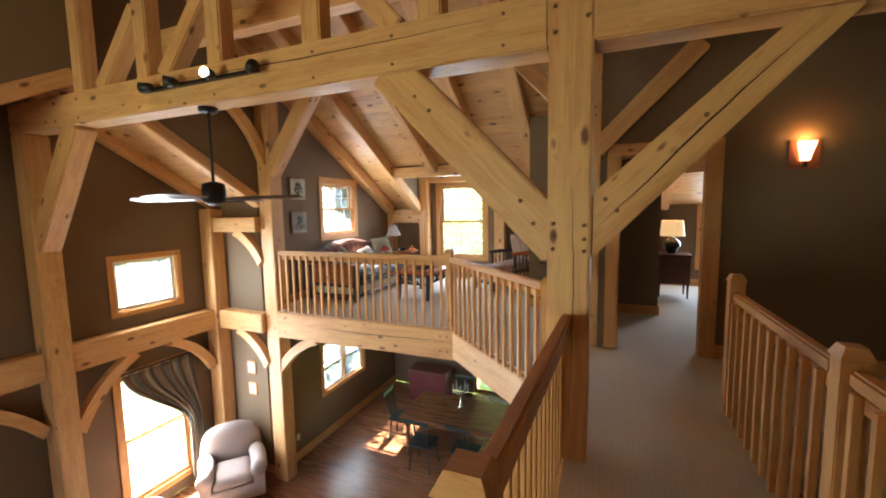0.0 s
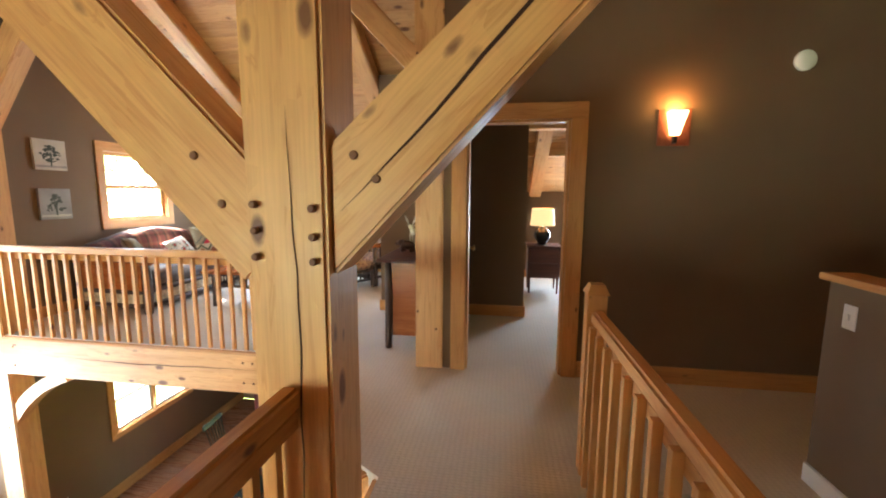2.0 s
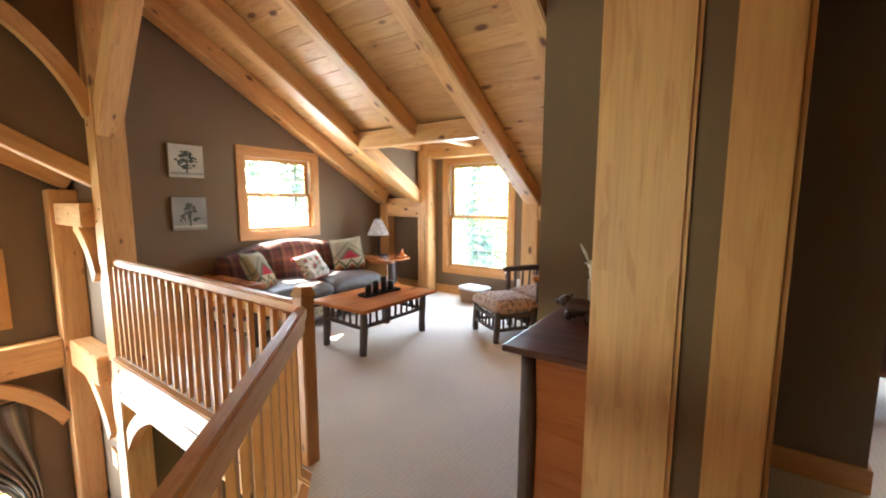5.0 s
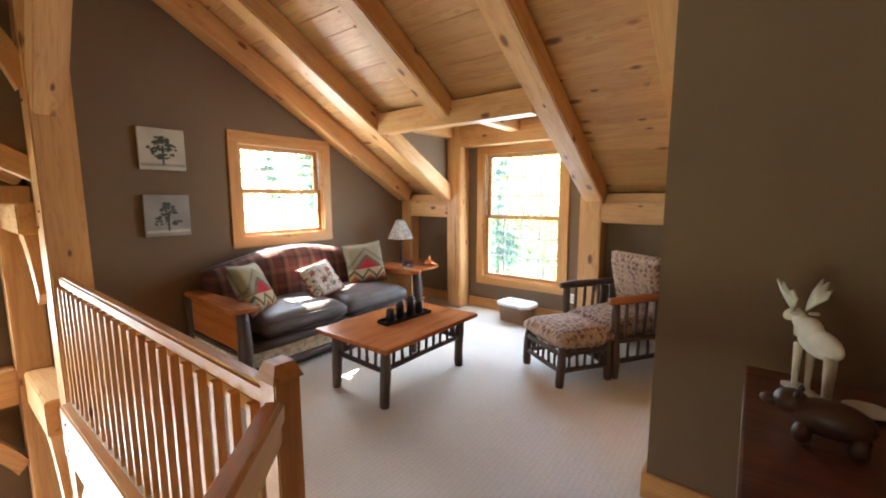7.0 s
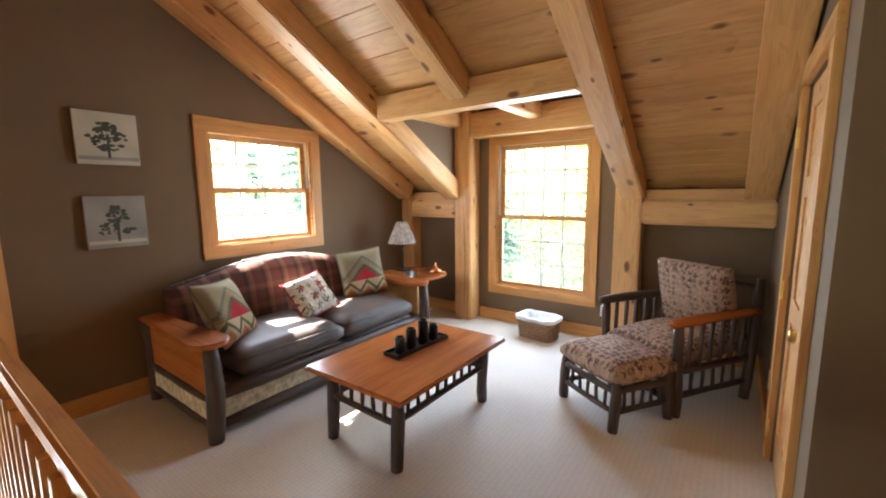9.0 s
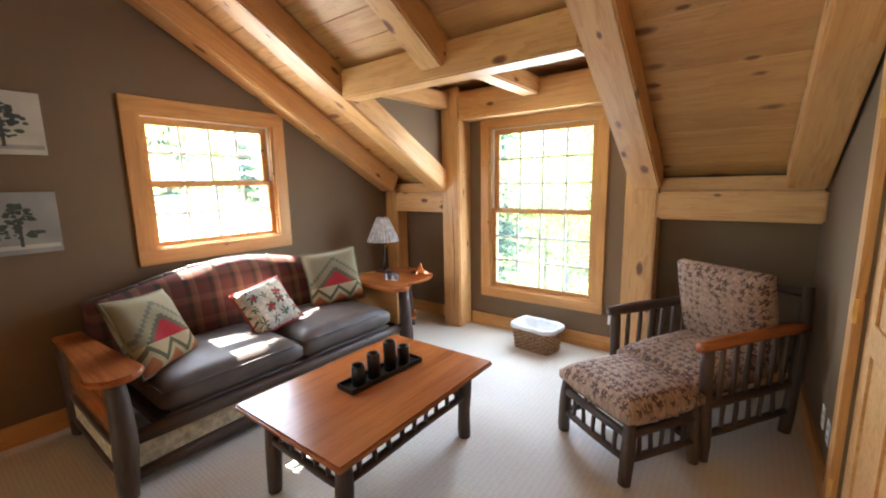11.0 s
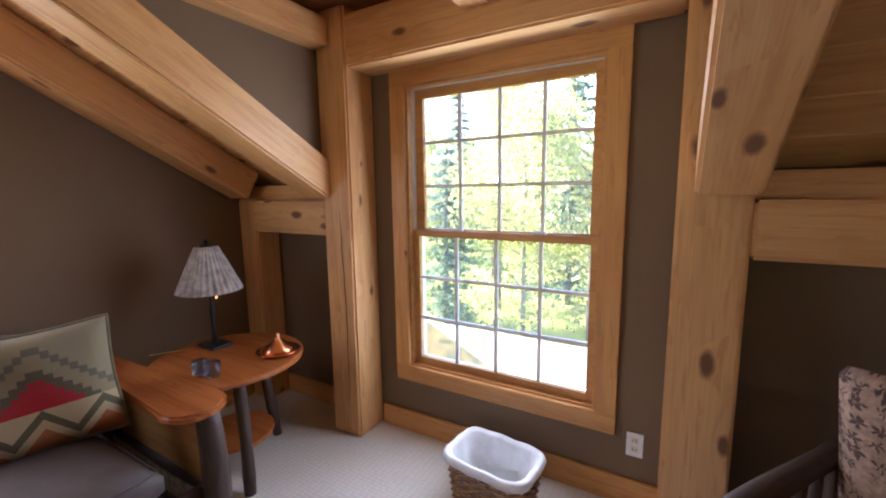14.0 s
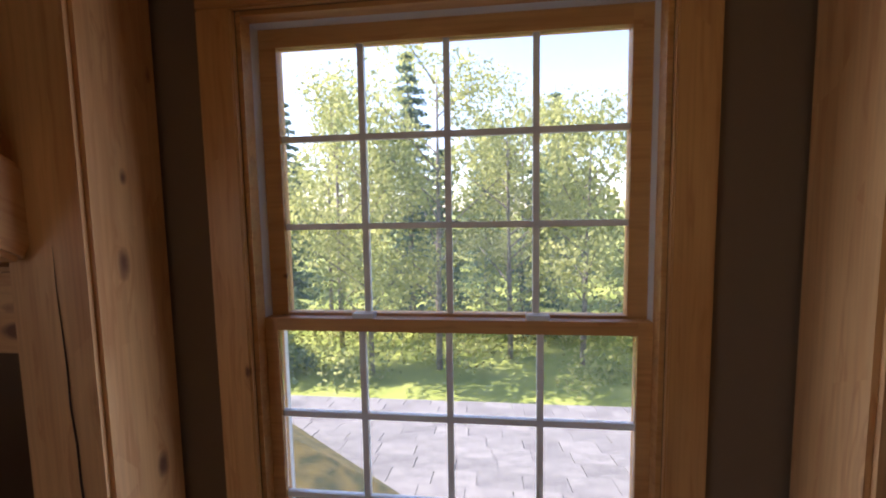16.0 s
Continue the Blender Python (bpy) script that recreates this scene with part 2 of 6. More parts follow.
def plaid():
    m, nt, b = mat("plaid_wool", 0.9, spec=0.15)
    tc = nt.nodes.new("ShaderNodeTexCoord")
    sp = node(nt, "ShaderNodeSeparateXYZ", ((0, tc.outputs["Object"]),))
    col = None
    out = []
    for axis, s in (("Y", 6.2), ("Z", 6.2)):
        w = node(nt, "ShaderNodeMath", ((0, sp.outputs[axis]), (1, s)), operation="MULTIPLY")
        f = node(nt, "ShaderNodeMath", ((0, w.outputs[0]),), operation="FRACT")
        out.append(f.outputs[0])
    c1 = ramp(nt, out[0], ((0.0, (0.105, 0.034, 0.03)), (0.30, (0.105, 0.034, 0.03)), (0.34, (0.035, 0.03, 0.022)), (0.5, (0.035, 0.03, 0.022)), (0.54, (0.15, 0.05, 0.035)), (0.78, (0.17, 0.10, 0.06)), (0.82, (0.105, 0.034, 0.03))))
    c2 = ramp(nt, out[1], ((0.0, (0.085, 0.03, 0.027)), (0.36, (0.085, 0.03, 0.027)), (0.40, (0.04, 0.03, 0.022)), (0.55, (0.04, 0.03, 0.022)), (0.6, (0.18, 0.055, 0.035)), (0.85, (0.15, 0.09, 0.055)), (0.9, (0.085, 0.03, 0.027))))
    nt.links.new(mixc(nt, 0.38, c1, c2), b.inputs["Base Color"])
    n = node(nt, "ShaderNodeTexNoise", (("Vector", coords(nt, (1, 1, 1))), ("Scale", 220.0)))
    bump(nt, b, n.outputs[0], 0.3, 0.003)
    return m


PLAID = plaid()


def sprigs(name, ground, dark, mid, scale, core=0.22, reach=0.56):
    """Tapestry with five-leaved sprigs and small blooms in wandering rows, in the cushion's own plane."""
    m, nt, b = mat(name, 0.88, spec=0.12)
    flat = coords(nt, (scale, scale, scale * 0.35))
    warp = node(nt, "ShaderNodeTexNoise", (("Vector", flat), ("Scale", 1.7), ("Detail", 3.0)))
    off = node(nt, "ShaderNodeVectorMath", ((0, warp.outputs["Color"]), (1, (0.75, 0.75, 0.3))), operation="MULTIPLY")
    c = node(nt, "ShaderNodeVectorMath", ((0, flat), (1, off.outputs[0]))).outputs[0]
    v = node(nt, "ShaderNodeTexVoronoi", (("Vector", c), ("Scale", 1.0), ("Randomness", 0.4)))
    rel = node(nt, "ShaderNodeVectorMath", ((0, c), (1, v.outputs["Position"])), operation="SUBTRACT")
    sp = node(nt, "ShaderNodeSeparateXYZ", ((0, rel.outputs[0]),))
    ang = node(nt, "ShaderNodeMath", ((0, sp.outputs["Y"]), (1, sp.outputs["X"])), operation="ARCTAN2")
    wave = node(nt, "ShaderNodeMath", ((0, node(nt, "ShaderNodeMath", ((0, ang.outputs[0]), (1, 2.5)), operation="MULTIPLY").outputs[0]),), operation="COSINE")
    petal = node(nt, "ShaderNodeMath", ((0, node(nt, "ShaderNodeMath", ((0, wave.outputs[0]),), operation="ABSOLUTE").outputs[0]), (1, 0.40), (2, 0.12)), operation="MULTIPLY_ADD")
    q = node(nt, "ShaderNodeMath", ((0, v.outputs["Distance"]), (1, petal.outputs[0])), operation="DIVIDE")
    n = node(nt, "ShaderNodeTexNoise", (("Vector", c), ("Scale", 3.0), ("Detail", 3.0)))
    thread = node(nt, "ShaderNodeTexNoise", (("Vector", coords(nt, (1, 1, 1))), ("Scale", 260.0)))
    back = ramp(nt, n.outputs[0], ((0.35, tuple(x * 0.75 for x in ground)), (0.55, ground), (0.68, tuple(x * 1.25 for x in ground))))
    fig = ramp(nt, q.outputs[0], ((core, mid), (core + 0.1, dark), (0.8, dark), (1.0, tuple(x * 1.5 for x in dark))))
    edge = node(nt, "ShaderNodeMath", ((0, n.outputs[0]), (1, 0.5), (2, q.outputs[0])), operation="MULTIPLY_ADD")
    half = node(nt, "ShaderNodeMath", ((0, edge.outputs[0]), (1, 0.5)), operation="MULTIPLY")
    mask = ramp(nt, half.outputs[0], ((reach, (1, 1, 1)), (reach + 0.07, (0, 0, 0))))
    nt.links.new(mixc(nt, mask, back, fig), b.inputs["Base Color"])
    bump(nt, b, thread.outputs[0], 0.35, 0.003)
    return m


FLORAL = sprigs("floral_tapestry", (0.40, 0.265, 0.19), (0.10, 0.066, 0.058), (0.36, 0.17, 0.12), 21.0)


def kilim(name, stops):
    """Bands with stepped triangles, as on a woven lodge pillow; local x across, y up."""
    m, nt, b = mat(name, 0.9, spec=0.1)
    tc = nt.nodes.new("ShaderNodeTexCoord")
    sp = node(nt, "ShaderNodeSeparateXYZ", ((0, tc.outputs["Object"]),))
    ax = node(nt, "ShaderNodeMath", ((0, sp.outputs["X"]),), operation="ABSOLUTE")
    st = node(nt, "ShaderNodeMath", ((0, ax.outputs[0]), (1, 0.025)), operation="SNAP")
    v = node(nt, "ShaderNodeMath", ((0, st.outputs[0]), (1, 0.9), (2, sp.outputs["Y"])), operation="MULTIPLY_ADD")
    w = node(nt, "ShaderNodeMath", ((0, v.outputs[0]), (1, 2.0), (2, 0.45)), operation="MULTIPLY_ADD")
    top = ramp(nt, w.outputs[0], stops)
    tri = node(nt, "ShaderNodeMath", ((0, sp.outputs["X"]), (1, 0.09)), operation="PINGPONG")
    low = node(nt, "ShaderNodeMath", ((0, tri.outputs[0]), (1, sp.outputs["Y"])), operation="ADD")
    lowc = ramp(nt, node(nt, "ShaderNodeMath", ((0, low.outputs[0]), (1, 4.0), (2, 0.8)), operation="MULTIPLY_ADD").outputs[0], ((0.0, (0.30, 0.10, 0.04)), (0.22, (0.36, 0.27, 0.15)), (0.36, (0.10, 0.09, 0.05)), (0.5, (0.38, 0.29, 0.17))))
    for r_ in (top, lowc):
        r_.node.color_ramp.interpolation = "CONSTANT"
    msk = node(nt, "ShaderNodeMath", ((0, sp.outputs["Y"]), (1, -0.075)), operation="LESS_THAN")
    nt.links.new(mixc(nt, msk.outputs[0], top, lowc), b.inputs["Base Color"])
    n = node(nt, "ShaderNodeTexNoise", (("Vector", coords(nt, (1, 1, 1))), ("Scale", 200.0)))
    bump(nt, b, n.outputs[0], 0.3, 0.003)
    return m


KILIM = kilim("kilim_weave", ((0.0, (0.33, 0.025, 0.03)), (0.42, (0.33, 0.03, 0.035)), (0.52, (0.10, 0.09, 0.06)), (0.60, (0.23, 0.185, 0.11)), (0.72, (0.13, 0.12, 0.085)), (0.78, (0.24, 0.20, 0.125))))
HOLLY = sprigs("holly_needlepoint", (0.68, 0.62, 0.52), (0.035, 0.14, 0.08), (0.48, 0.03, 0.04), 11.0, 0.5, 0.52)


def wicker():
    m, nt, b = mat("wicker", 0.6)
    w = node(nt, "ShaderNodeTexNoise", (("Vector", coords(nt, (40, 40, 90))), ("Scale", 1.0), ("Detail", 2.0)))
    nt.links.new(ramp(nt, w.outputs[0], ((0.3, (0.15, 0.075, 0.034)), (0.7, (0.46, 0.26, 0.125)))), b.inputs["Base Color"])
    return m


WICKER = wicker()


def curtain_mat():
    m, nt, b = mat("striped_curtain", 0.9, spec=0.1)
    tc = nt.nodes.new("ShaderNodeTexCoord")
    sp = node(nt, "ShaderNodeSeparateXYZ", ((0, tc.outputs["UV"]),))
    f = node(nt, "ShaderNodeMath", ((0, node(nt, "ShaderNodeMath", ((0, sp.outputs["X"]), (1, 5.0)), operation="MULTIPLY").outputs[0]),), operation="FRACT")
    nt.links.new(ramp(nt, f.outputs[0], ((0.0, (0.17, 0.12, 0.08)), (0.4, (0.17, 0.12, 0.08)), (0.45, (0.28, 0.22, 0.14)), (0.7, (0.10, 0.10, 0.08)), (0.95, (0.12, 0.09, 0.07)))), b.inputs["Base Color"])
    return m


CURTAIN = curtain_mat()


def speckle(name, c1, c2, scale, rough=0.9, obj=False):
    m, nt, b = mat(name, rough, spec=0.2)
    n1 = node(nt, "ShaderNodeTexNoise", (("Vector", coords(nt, (1, 1, 1), 7.0 if obj else 0.0)), ("Scale", scale), ("Detail", 6.0)))
    col = ramp(nt, n1.outputs[0], ((0.35, c1), (0.65, c2)))
    g = nt.nodes.new("ShaderNodeNewGeometry")
    col = mixc(nt, 0.6, col, ramp(nt, g.outputs["Random Per Island"], ((0.0, (0.55, 0.6, 0.5)), (1.0, (1.0, 1.0, 0.85)))), "MULTIPLY")
    if not obj:
        oi = nt.nodes.new("ShaderNodeObjectInfo")
        col = mixc(nt, 0.8, col, ramp(nt, oi.outputs["Random"], ((0.0, (0.62, 0.62, 0.64)), (1.0, (1.0, 1.0, 1.0)))), "MULTIPLY")
    nt.links.new(col, b.inputs["Base Color"])
    if obj:
        tr = nt.nodes.new("ShaderNodeBsdfTranslucent")
        nt.links.new(col, tr.inputs[0])
        mx = nt.nodes.new("ShaderNodeMixShader")
        mx.inputs[0].default_value = 0.5
        nt.links.new(b.outputs[0], mx.inputs[1])
        nt.links.new(tr.outputs[0], mx.inputs[2])
        nt.links.new(mx.outputs[0], nt.nodes["Material Output"].inputs[0])
    return m


GRASS = speckle("lawn_grass", (0.15, 0.20, 0.04), (0.26, 0.30, 0.08), 0.6)
LEAF = speckle("spring_leaves", (0.30, 0.33, 0.12), (0.50, 0.51, 0.22), 0.4, obj=True)
NEEDLE = speckle("spruce_needles", (0.12, 0.18, 0.12), (0.21, 0.28, 0.19), 0.5, obj=True)
TRUNK = plain("tree_bark", (0.17, 0.145, 0.12), 0.9, vary=0.4, scale=6)
SHINGLE = speckle("slate_grey_shingle", (0.13, 0.13, 0.14), (0.19, 0.19, 0.20), 9.0)
MOSS = speckle("mossy_valley", (0.06, 0.07, 0.03), (0.22, 0.17, 0.06), 9.0)
SIDING = paint("grey_siding", (0.33, 0.32, 0.30), vary=0.1)
PAPER = paint("grey_canvas", (0.52, 0.49, 0.40), vary=0.12, scale=5)
PAPER_DARK = paint("slate_canvas", (0.30, 0.29, 0.27), vary=0.2, scale=4)
INK = plain("grey_green_ink", (0.06, 0.075, 0.06), 0.8)


# ---- building helpers ----
def box_bm(x0, x1, y0, y1, z0, z1, bevel=0.0, bm=None):
    own = bm is None
    bm = bm or bmesh.new()
    r = bmesh.ops.create_cube(bm, size=1.0)
    bmesh.ops.scale(bm, vec=(x1 - x0, y1 - y0, z1 - z0), verts=r["verts"])
    bmesh.ops.translate(bm, vec=((x0 + x1) / 2, (y0 + y1) / 2, (z0 + z1) / 2), verts=r["verts"])
    if bevel and own:
        bmesh.ops.bevel(bm, geom=bm.edges[:], offset=bevel, segments=2, affect="EDGES", profile=0.6)
    return bm


def part(name, bm, material, parent=None, label="", m=None, smooth=False):
    me = bpy.data.meshes.new(name)
    bmesh.ops.recalc_face_normals(bm, faces=bm.faces[:])
    bm.to_mesh(me)
    bm.free()
    me.materials.append(material)
    if smooth:
        for p in me.polygons:
            p.use_smooth = True
    ob = new(name, me)
    if parent is not None:
        ob.parent = parent
    if m is not None:
        ob.matrix_basis = m
    if label:
        ob["label"] = label
    return ob


def share(name, ob, m, parent=None):
    o = new(name, ob.data)
    o.parent = parent if parent is not None else ob.parent
    o.matrix_basis = m
    return o


def thing(name, m=None, label="", category="", group="", kind=""):
    e_ = new(name)
    e_.matrix_basis = m or Matrix()
    return tagged(e_, label, category, group, kind)


def along(p0, p1, up=(0, 0, 1)):
    """A pose at p0 whose x axis runs to p1 and whose z axis is as near to up as can be."""
    x = (Vector(p1) - Vector(p0)).normalized()
    y = Vector(up).cross(x)
    y = y.normalized() if y.length > 1e-4 else Vector((0, 1, 0))
    z = x.cross(y)
    r = Matrix((x, y, z)).transposed().to_4x4()
    return Matrix.Translation(p0) @ r


def timber(name, p0, p1, w, d, material=None, parent=None, up=(0, 0, 1), label="", cut0=0.0, cut1=0.0, bevel=0.012):
    """A squared beam, w wide and d deep, with eased edges. cut: how far the lower edge is set back at an end."""
    L = (Vector(p1) - Vector(p0)).length
    bm = box_bm(0, L, -w / 2, w / 2, -d / 2, d / 2)
    for v in bm.verts:
        if v.co.x < 1e-5:
            v.co.x += cut0 * (0.5 - v.co.z / d)
        else:
            v.co.x -= cut1 * (0.5 - v.co.z / d)
    bmesh.ops.bevel(bm, geom=bm.edges[:], offset=bevel, segments=2, affect="EDGES")
    return part(name, bm, material or PINE, parent, label, along(p0, p1, up))


def curved_brace(name, p0, p1, bow, w, d, parent=None, label=""):
    """A brace bent in the plane that holds it and the plumb line."""
    a_, b__ = Vector(p0), Vector(p1)
    m = along(p0, p1)
    L = (b__ - a_).length
    bm = bmesh.new()
    rings, N = [], 10
    for i in range(N + 1):
        t = i / N
        off = bow * 4 * t * (1 - t)
        rings.append([bm.verts.new((t * L, sy * w / 2, off + sz * d / 2)) for sy, sz in ((-1, -1), (1, -1), (1, 1), (-1, 1))])
    for r0, r1 in zip(rings, rings[1:]):
        for k in range(4):
            bm.faces.new((r0[k], r0[(k + 1) % 4], r1[(k + 1) % 4], r1[k]))
    bm.faces.new(rings[0]), bm.faces.new(rings[-1])
    return part(name, bm, PINE, parent, label, m)


def lathe_bm(profile, n=20, cap=True):
    bm = bmesh.new()
    rings = [[bm.verts.new((r * math.cos(2 * math.pi * k / n), r * math.sin(2 * math.pi * k / n), z)) for k in range(n)] for r, z in profile]
    for r0, r1 in zip(rings, rings[1:]):
        for k in range(n):
            bm.faces.new((r0[k], r0[(k + 1) % n], r1[(k + 1) % n], r1[k]))
    if cap:
        bm.faces.new(rings[0]), bm.faces.new(rings[-1])
    return bm


def log_bm(L, r, seed=0, taper=0.94, n=10):
    """A peeled pole along x, a little crooked and lumpy."""
    rnd = random.Random(seed)
    bm = bmesh.new()
    N, rings = 7, []
    ph = rnd.random() * 6
    for i in range(N + 1):
        t = i / N
        rr = r * (1 - (1 - taper) * t) * (1 + 0.06 * math.sin(9 * t + ph)) * (0.86 if i in (0, N) else 1)
        ox, oy = r * 0.16 * math.sin(3 * t + ph), r * 0.16 * math.cos(4 * t + ph)
        rings.append([bm.verts.new((t * L, oy + rr * math.cos(2 * math.pi * k / n) * (1 + 0.05 * math.sin(3 * k + ph)), ox + rr * math.sin(2 * math.pi * k / n))) for k in range(n)])
    for r0, r1 in zip(rings, rings[1:]):
        for k in range(n):
            bm.faces.new((r0[k], r0[(k + 1) % n], r1[(k + 1) % n], r1[k]))
    bm.faces.new(rings[0]), bm.faces.new(rings[-1])
    return bm


def log(name, p0, p1, r, parent, seed=0, material=None, label=""):
    return part(name, log_bm((Vector(p1) - Vector(p0)).length, r, seed), material or BARK, parent, label, along(p0, p1), True)


def cushion_bm(w, d, h, puff=0.25, n=10, power=4.0):
    """A stuffed block, w by d by h, base at z 0, with rounded sides and a crowned top."""
    bm = bmesh.new()
    bmesh.ops.create_grid(bm, x_segments=n, y_segments=n, size=1.0)
    top = bm.verts[:]
    def edge(u, v):
        return max(0.0, 1 - abs(u) ** power) ** 0.5 * max(0.0, 1 - abs(v) ** power) ** 0.5
    dup = bmesh.ops.duplicate(bm, geom=bm.verts[:] + bm.edges[:] + bm.faces[:])
    low = [g for g in dup["geom"] if isinstance(g, bmesh.types.BMVert)]
    for vs, s in ((top, 1), (low, -1)):
        for v in vs:
            u, w_ = v.co.x, v.co.y
            f = edge(u, w_)
            crown = puff * h * (1 - u * u) * (1 - w_ * w_)
            v.co = Vector((u * w / 2, w_ * d / 2, h / 2 + s * (h / 2) * (0.35 + 0.65 * f if abs(u) < 0.999 and abs(w_) < 0.999 else 0.30) + s * crown * 0.5))
    edges = [e_ for e_ in bm.edges if e_.is_boundary]
    bmesh.ops.bridge_loops(bm, edges=edges)
    return bm


def slab_poly_bm(points, z0, z1):
    """A flat plate of any outline, from z0 up to z1."""
    bm = bmesh.new()
    lo = [bm.verts.new((x, y, z0)) for x, y in points]
    hi = [bm.verts.new((x, y, z1)) for x, y in points]
    n = len(points)
    bm.faces.new(lo[::-1]), bm.faces.new(hi)
    for k in range(n):
        bm.faces.new((lo[k], lo[(k + 1) % n], hi[(k + 1) % n], hi[k]))
    return bm


def wall(name, axis, c0, c1, u0, u1, z0, top, holes=(), material=None, breaks=(), label="", tag="wall"):
    """A wall between c0 and c1 along axis ('x': it faces x and runs along y), with openings (ua, ub, za, zb). top: a height or a function of u."""
    f = top if callable(top) else (lambda u: top)
    us = sorted({u0, u1, *[b for b in breaks if u0 < b < u1], *[h[0] for h in holes], *[h[1] for h in holes]})
    bm = bmesh.new()
    for ua, ub in zip(us, us[1:]):
        zs = sorted({z0, *[h[2] for h in holes if h[0] <= ua and h[1] >= ub], *[h[3] for h in holes if h[0] <= ua and h[1] >= ub]})
        for i, za in enumerate(zs):
            last = i == len(zs) - 1
            zb = None if last else zs[i + 1]
            if not last and any(h[0] <= ua and h[1] >= ub and h[2] <= za and h[3] >= zb for h in holes):
                continue
            if last and any(h[0] <= ua and h[1] >= ub and h[2] <= za < h[3] for h in holes):
                continue
            tops = (f(ua), f(ub)) if last else (zb, zb)
            quad = [(ua, za), (ub, za), (ub, tops[1]), (ua, tops[0])]
            vs = [[bm.verts.new((c, u, z) if axis == "x" else (u, c, z)) for u, z in quad] for c in (c0, c1)]
            bm.faces.new(vs[0]), bm.faces.new(vs[1][::-1])
            for k in range(4):
                bm.faces.new((vs[0][k], vs[1][k], vs[1][(k + 1) % 4], vs[0][(k + 1) % 4]))
    return tagged(part(name, bm, material or WALL), label or "smooth taupe painted drywall", tag, kind="structure")


# ---- the large structure ----
SLOPE, RIDGE_Y, LOW = 0.57, 2.4, -2.87
XW, XB, XE, YN, YS = -5.03, -6.25, 4.6, 8.91, -4.1


def under(y):
    """Height of the rafters' lower face."""
    return 1.445 + SLOPE * (8.70 - y) if y >= RIDGE_Y else 1.445 + SLOPE * (8.70 - RIDGE_Y) - SLOPE * (RIDGE_Y - y)


def boards_z(y):
    return under(y) + 0.235


def bay_z(y):
    return 1.62 + 0.58 * (4.85 - y) if y > 2.6 else 1.62 + 0.58 * 2.25 - 0.58 * (2.6 - y)


LW = (6.31, 7.32, 1.10, 2.08)
DW = (-3.69, -2.615, 0.437, 2.087)
DINING_WIN = (6.10, 7.46, -1.95, -1.02)
BAY_WIN = (3.36, 4.24, 0.20, 0.92)
TERRACE = (3.30, 4.24, -2.60, -0.74)
BED_WIN = (1.66, 2.60, 0.42, 2.08)
# opening out of view in the south wall, assumed so that its lamp has one
SOUTH_WIN = (-4.9, -1.7, -0.3, 1.2)
wall("wall_west_loft", "x", XW - 0.16, XW, 4.92, YN, 0.0, boards_z, [LW], label="taupe painted gable wall with a window in it")
wall("wall_west_dining", "x", XW - 0.16, XW, 4.92, YN, LOW, 0.0, [DINING_WIN])
bm = bmesh.new()
for ua, ub in ((0.0, RIDGE_Y), (RIDGE_Y, 2.6), (2.6, 4.92)):
    quad = [(ua, bay_z(ua) + 0.10), (ub, bay_z(ub) + 0.10), (ub, boards_z(ub)), (ua, boards_z(ua))]
    vs = [[bm.verts.new((c, u, z)) for u, z in quad] for c in (XW - 0.16, XW)]
    bm.faces.new(vs[0]), bm.faces.new(vs[1][::-1])
    for k in range(4):
        bm.faces.new((vs[0][k], vs[1][k], vs[1][(k + 1) % 4], vs[0][(k + 1) % 4]))
tagged(part("wall_west_upper", bm, WALL), "taupe gable wall above the bay", "wall", kind="structure")
wall("wall_west_south", "x", XW - 0.16, XW, YS, -0.0, LOW, boards_z)
wall("wall_bay_west", "x", XB - 0.14, XB, 0.0, 4.9, LOW, lambda u: bay_z(u) + 0.16, [BAY_WIN, TERRACE], breaks=(2.6,))
wall("wall_bay_north", "y", 4.90, 5.04, XB - 0.14, XW - 0.161, LOW, 1.72, label="taupe drywall return beside the loft post")
wall("wall_bay_south", "y", -0.14, 0.0, XB - 0.14, XW - 0.161, LOW, 1.72)
dn = wall("wall_north_dormer", "y", YN, YN + 0.16, -4.17, -2.17, 0.0, 2.62, [DW])
wall("wall_north_west", "y", YN, YN + 0.16, XW, -4.17, 0.0, boards_z(YN))
wall("wall_north_bedroom", "y", YN, YN + 0.16, -2.17, 1.35, 0.0, boards_z(YN))
wall("wall_north_east", "y", YN, YN + 0.16, 1.35, XE, 0.0, 2.3, [BED_WIN])
wall("wall_north_dining", "y", YN, YN + 0.16, XW, XE, LOW, -0.4, [(-2.9, -1.3, LOW + 0.02, -0.75)])
wall("wall_south", "y", YS - 0.16, YS, XW, XE, LOW, boards_z(YS) - 0.02, [SOUTH_WIN])
wall("wall_east", "x", XE, XE + 0.16, YS, YN, LOW, boards_z, breaks=(RIDGE_Y,))
DOOR = (0.108, 0.905, 0.0, 2.076)
wall("wall_hall", "y", 4.725, 4.845, -0.12, XE, 0.0, boards_z(4.785) - 0.01, [DOOR], label="dark taupe painted hall wall with a doorway")
wall("wall_niche", "x", -0.12, 0.0, 4.94, 6.36, 0.0, lambda u: boards_z(u) - 0.01)
wall("wall_closet_front", "y", 6.36, 6.48, -1.13, 0.68, 0.0, boards_z(6.48) - 0.02)
CLOSET = (6.68, 7.46, 0.0, 2.06)
wall("wall_closet_side", "x", -1.13, -1.01, 6.48, YN, 0.0, lambda u: boards_z(u) - 0.01, [CLOSET])
wall("wall_closet_bedroom", "x", 0.56, 0.68, 6.48, YN, 0.0, lambda u: boards_z(u) - 0.01)
wall("wall_closet_inside", "x", -0.9, -0.88, 6.48, YN, 0.0, 2.2)
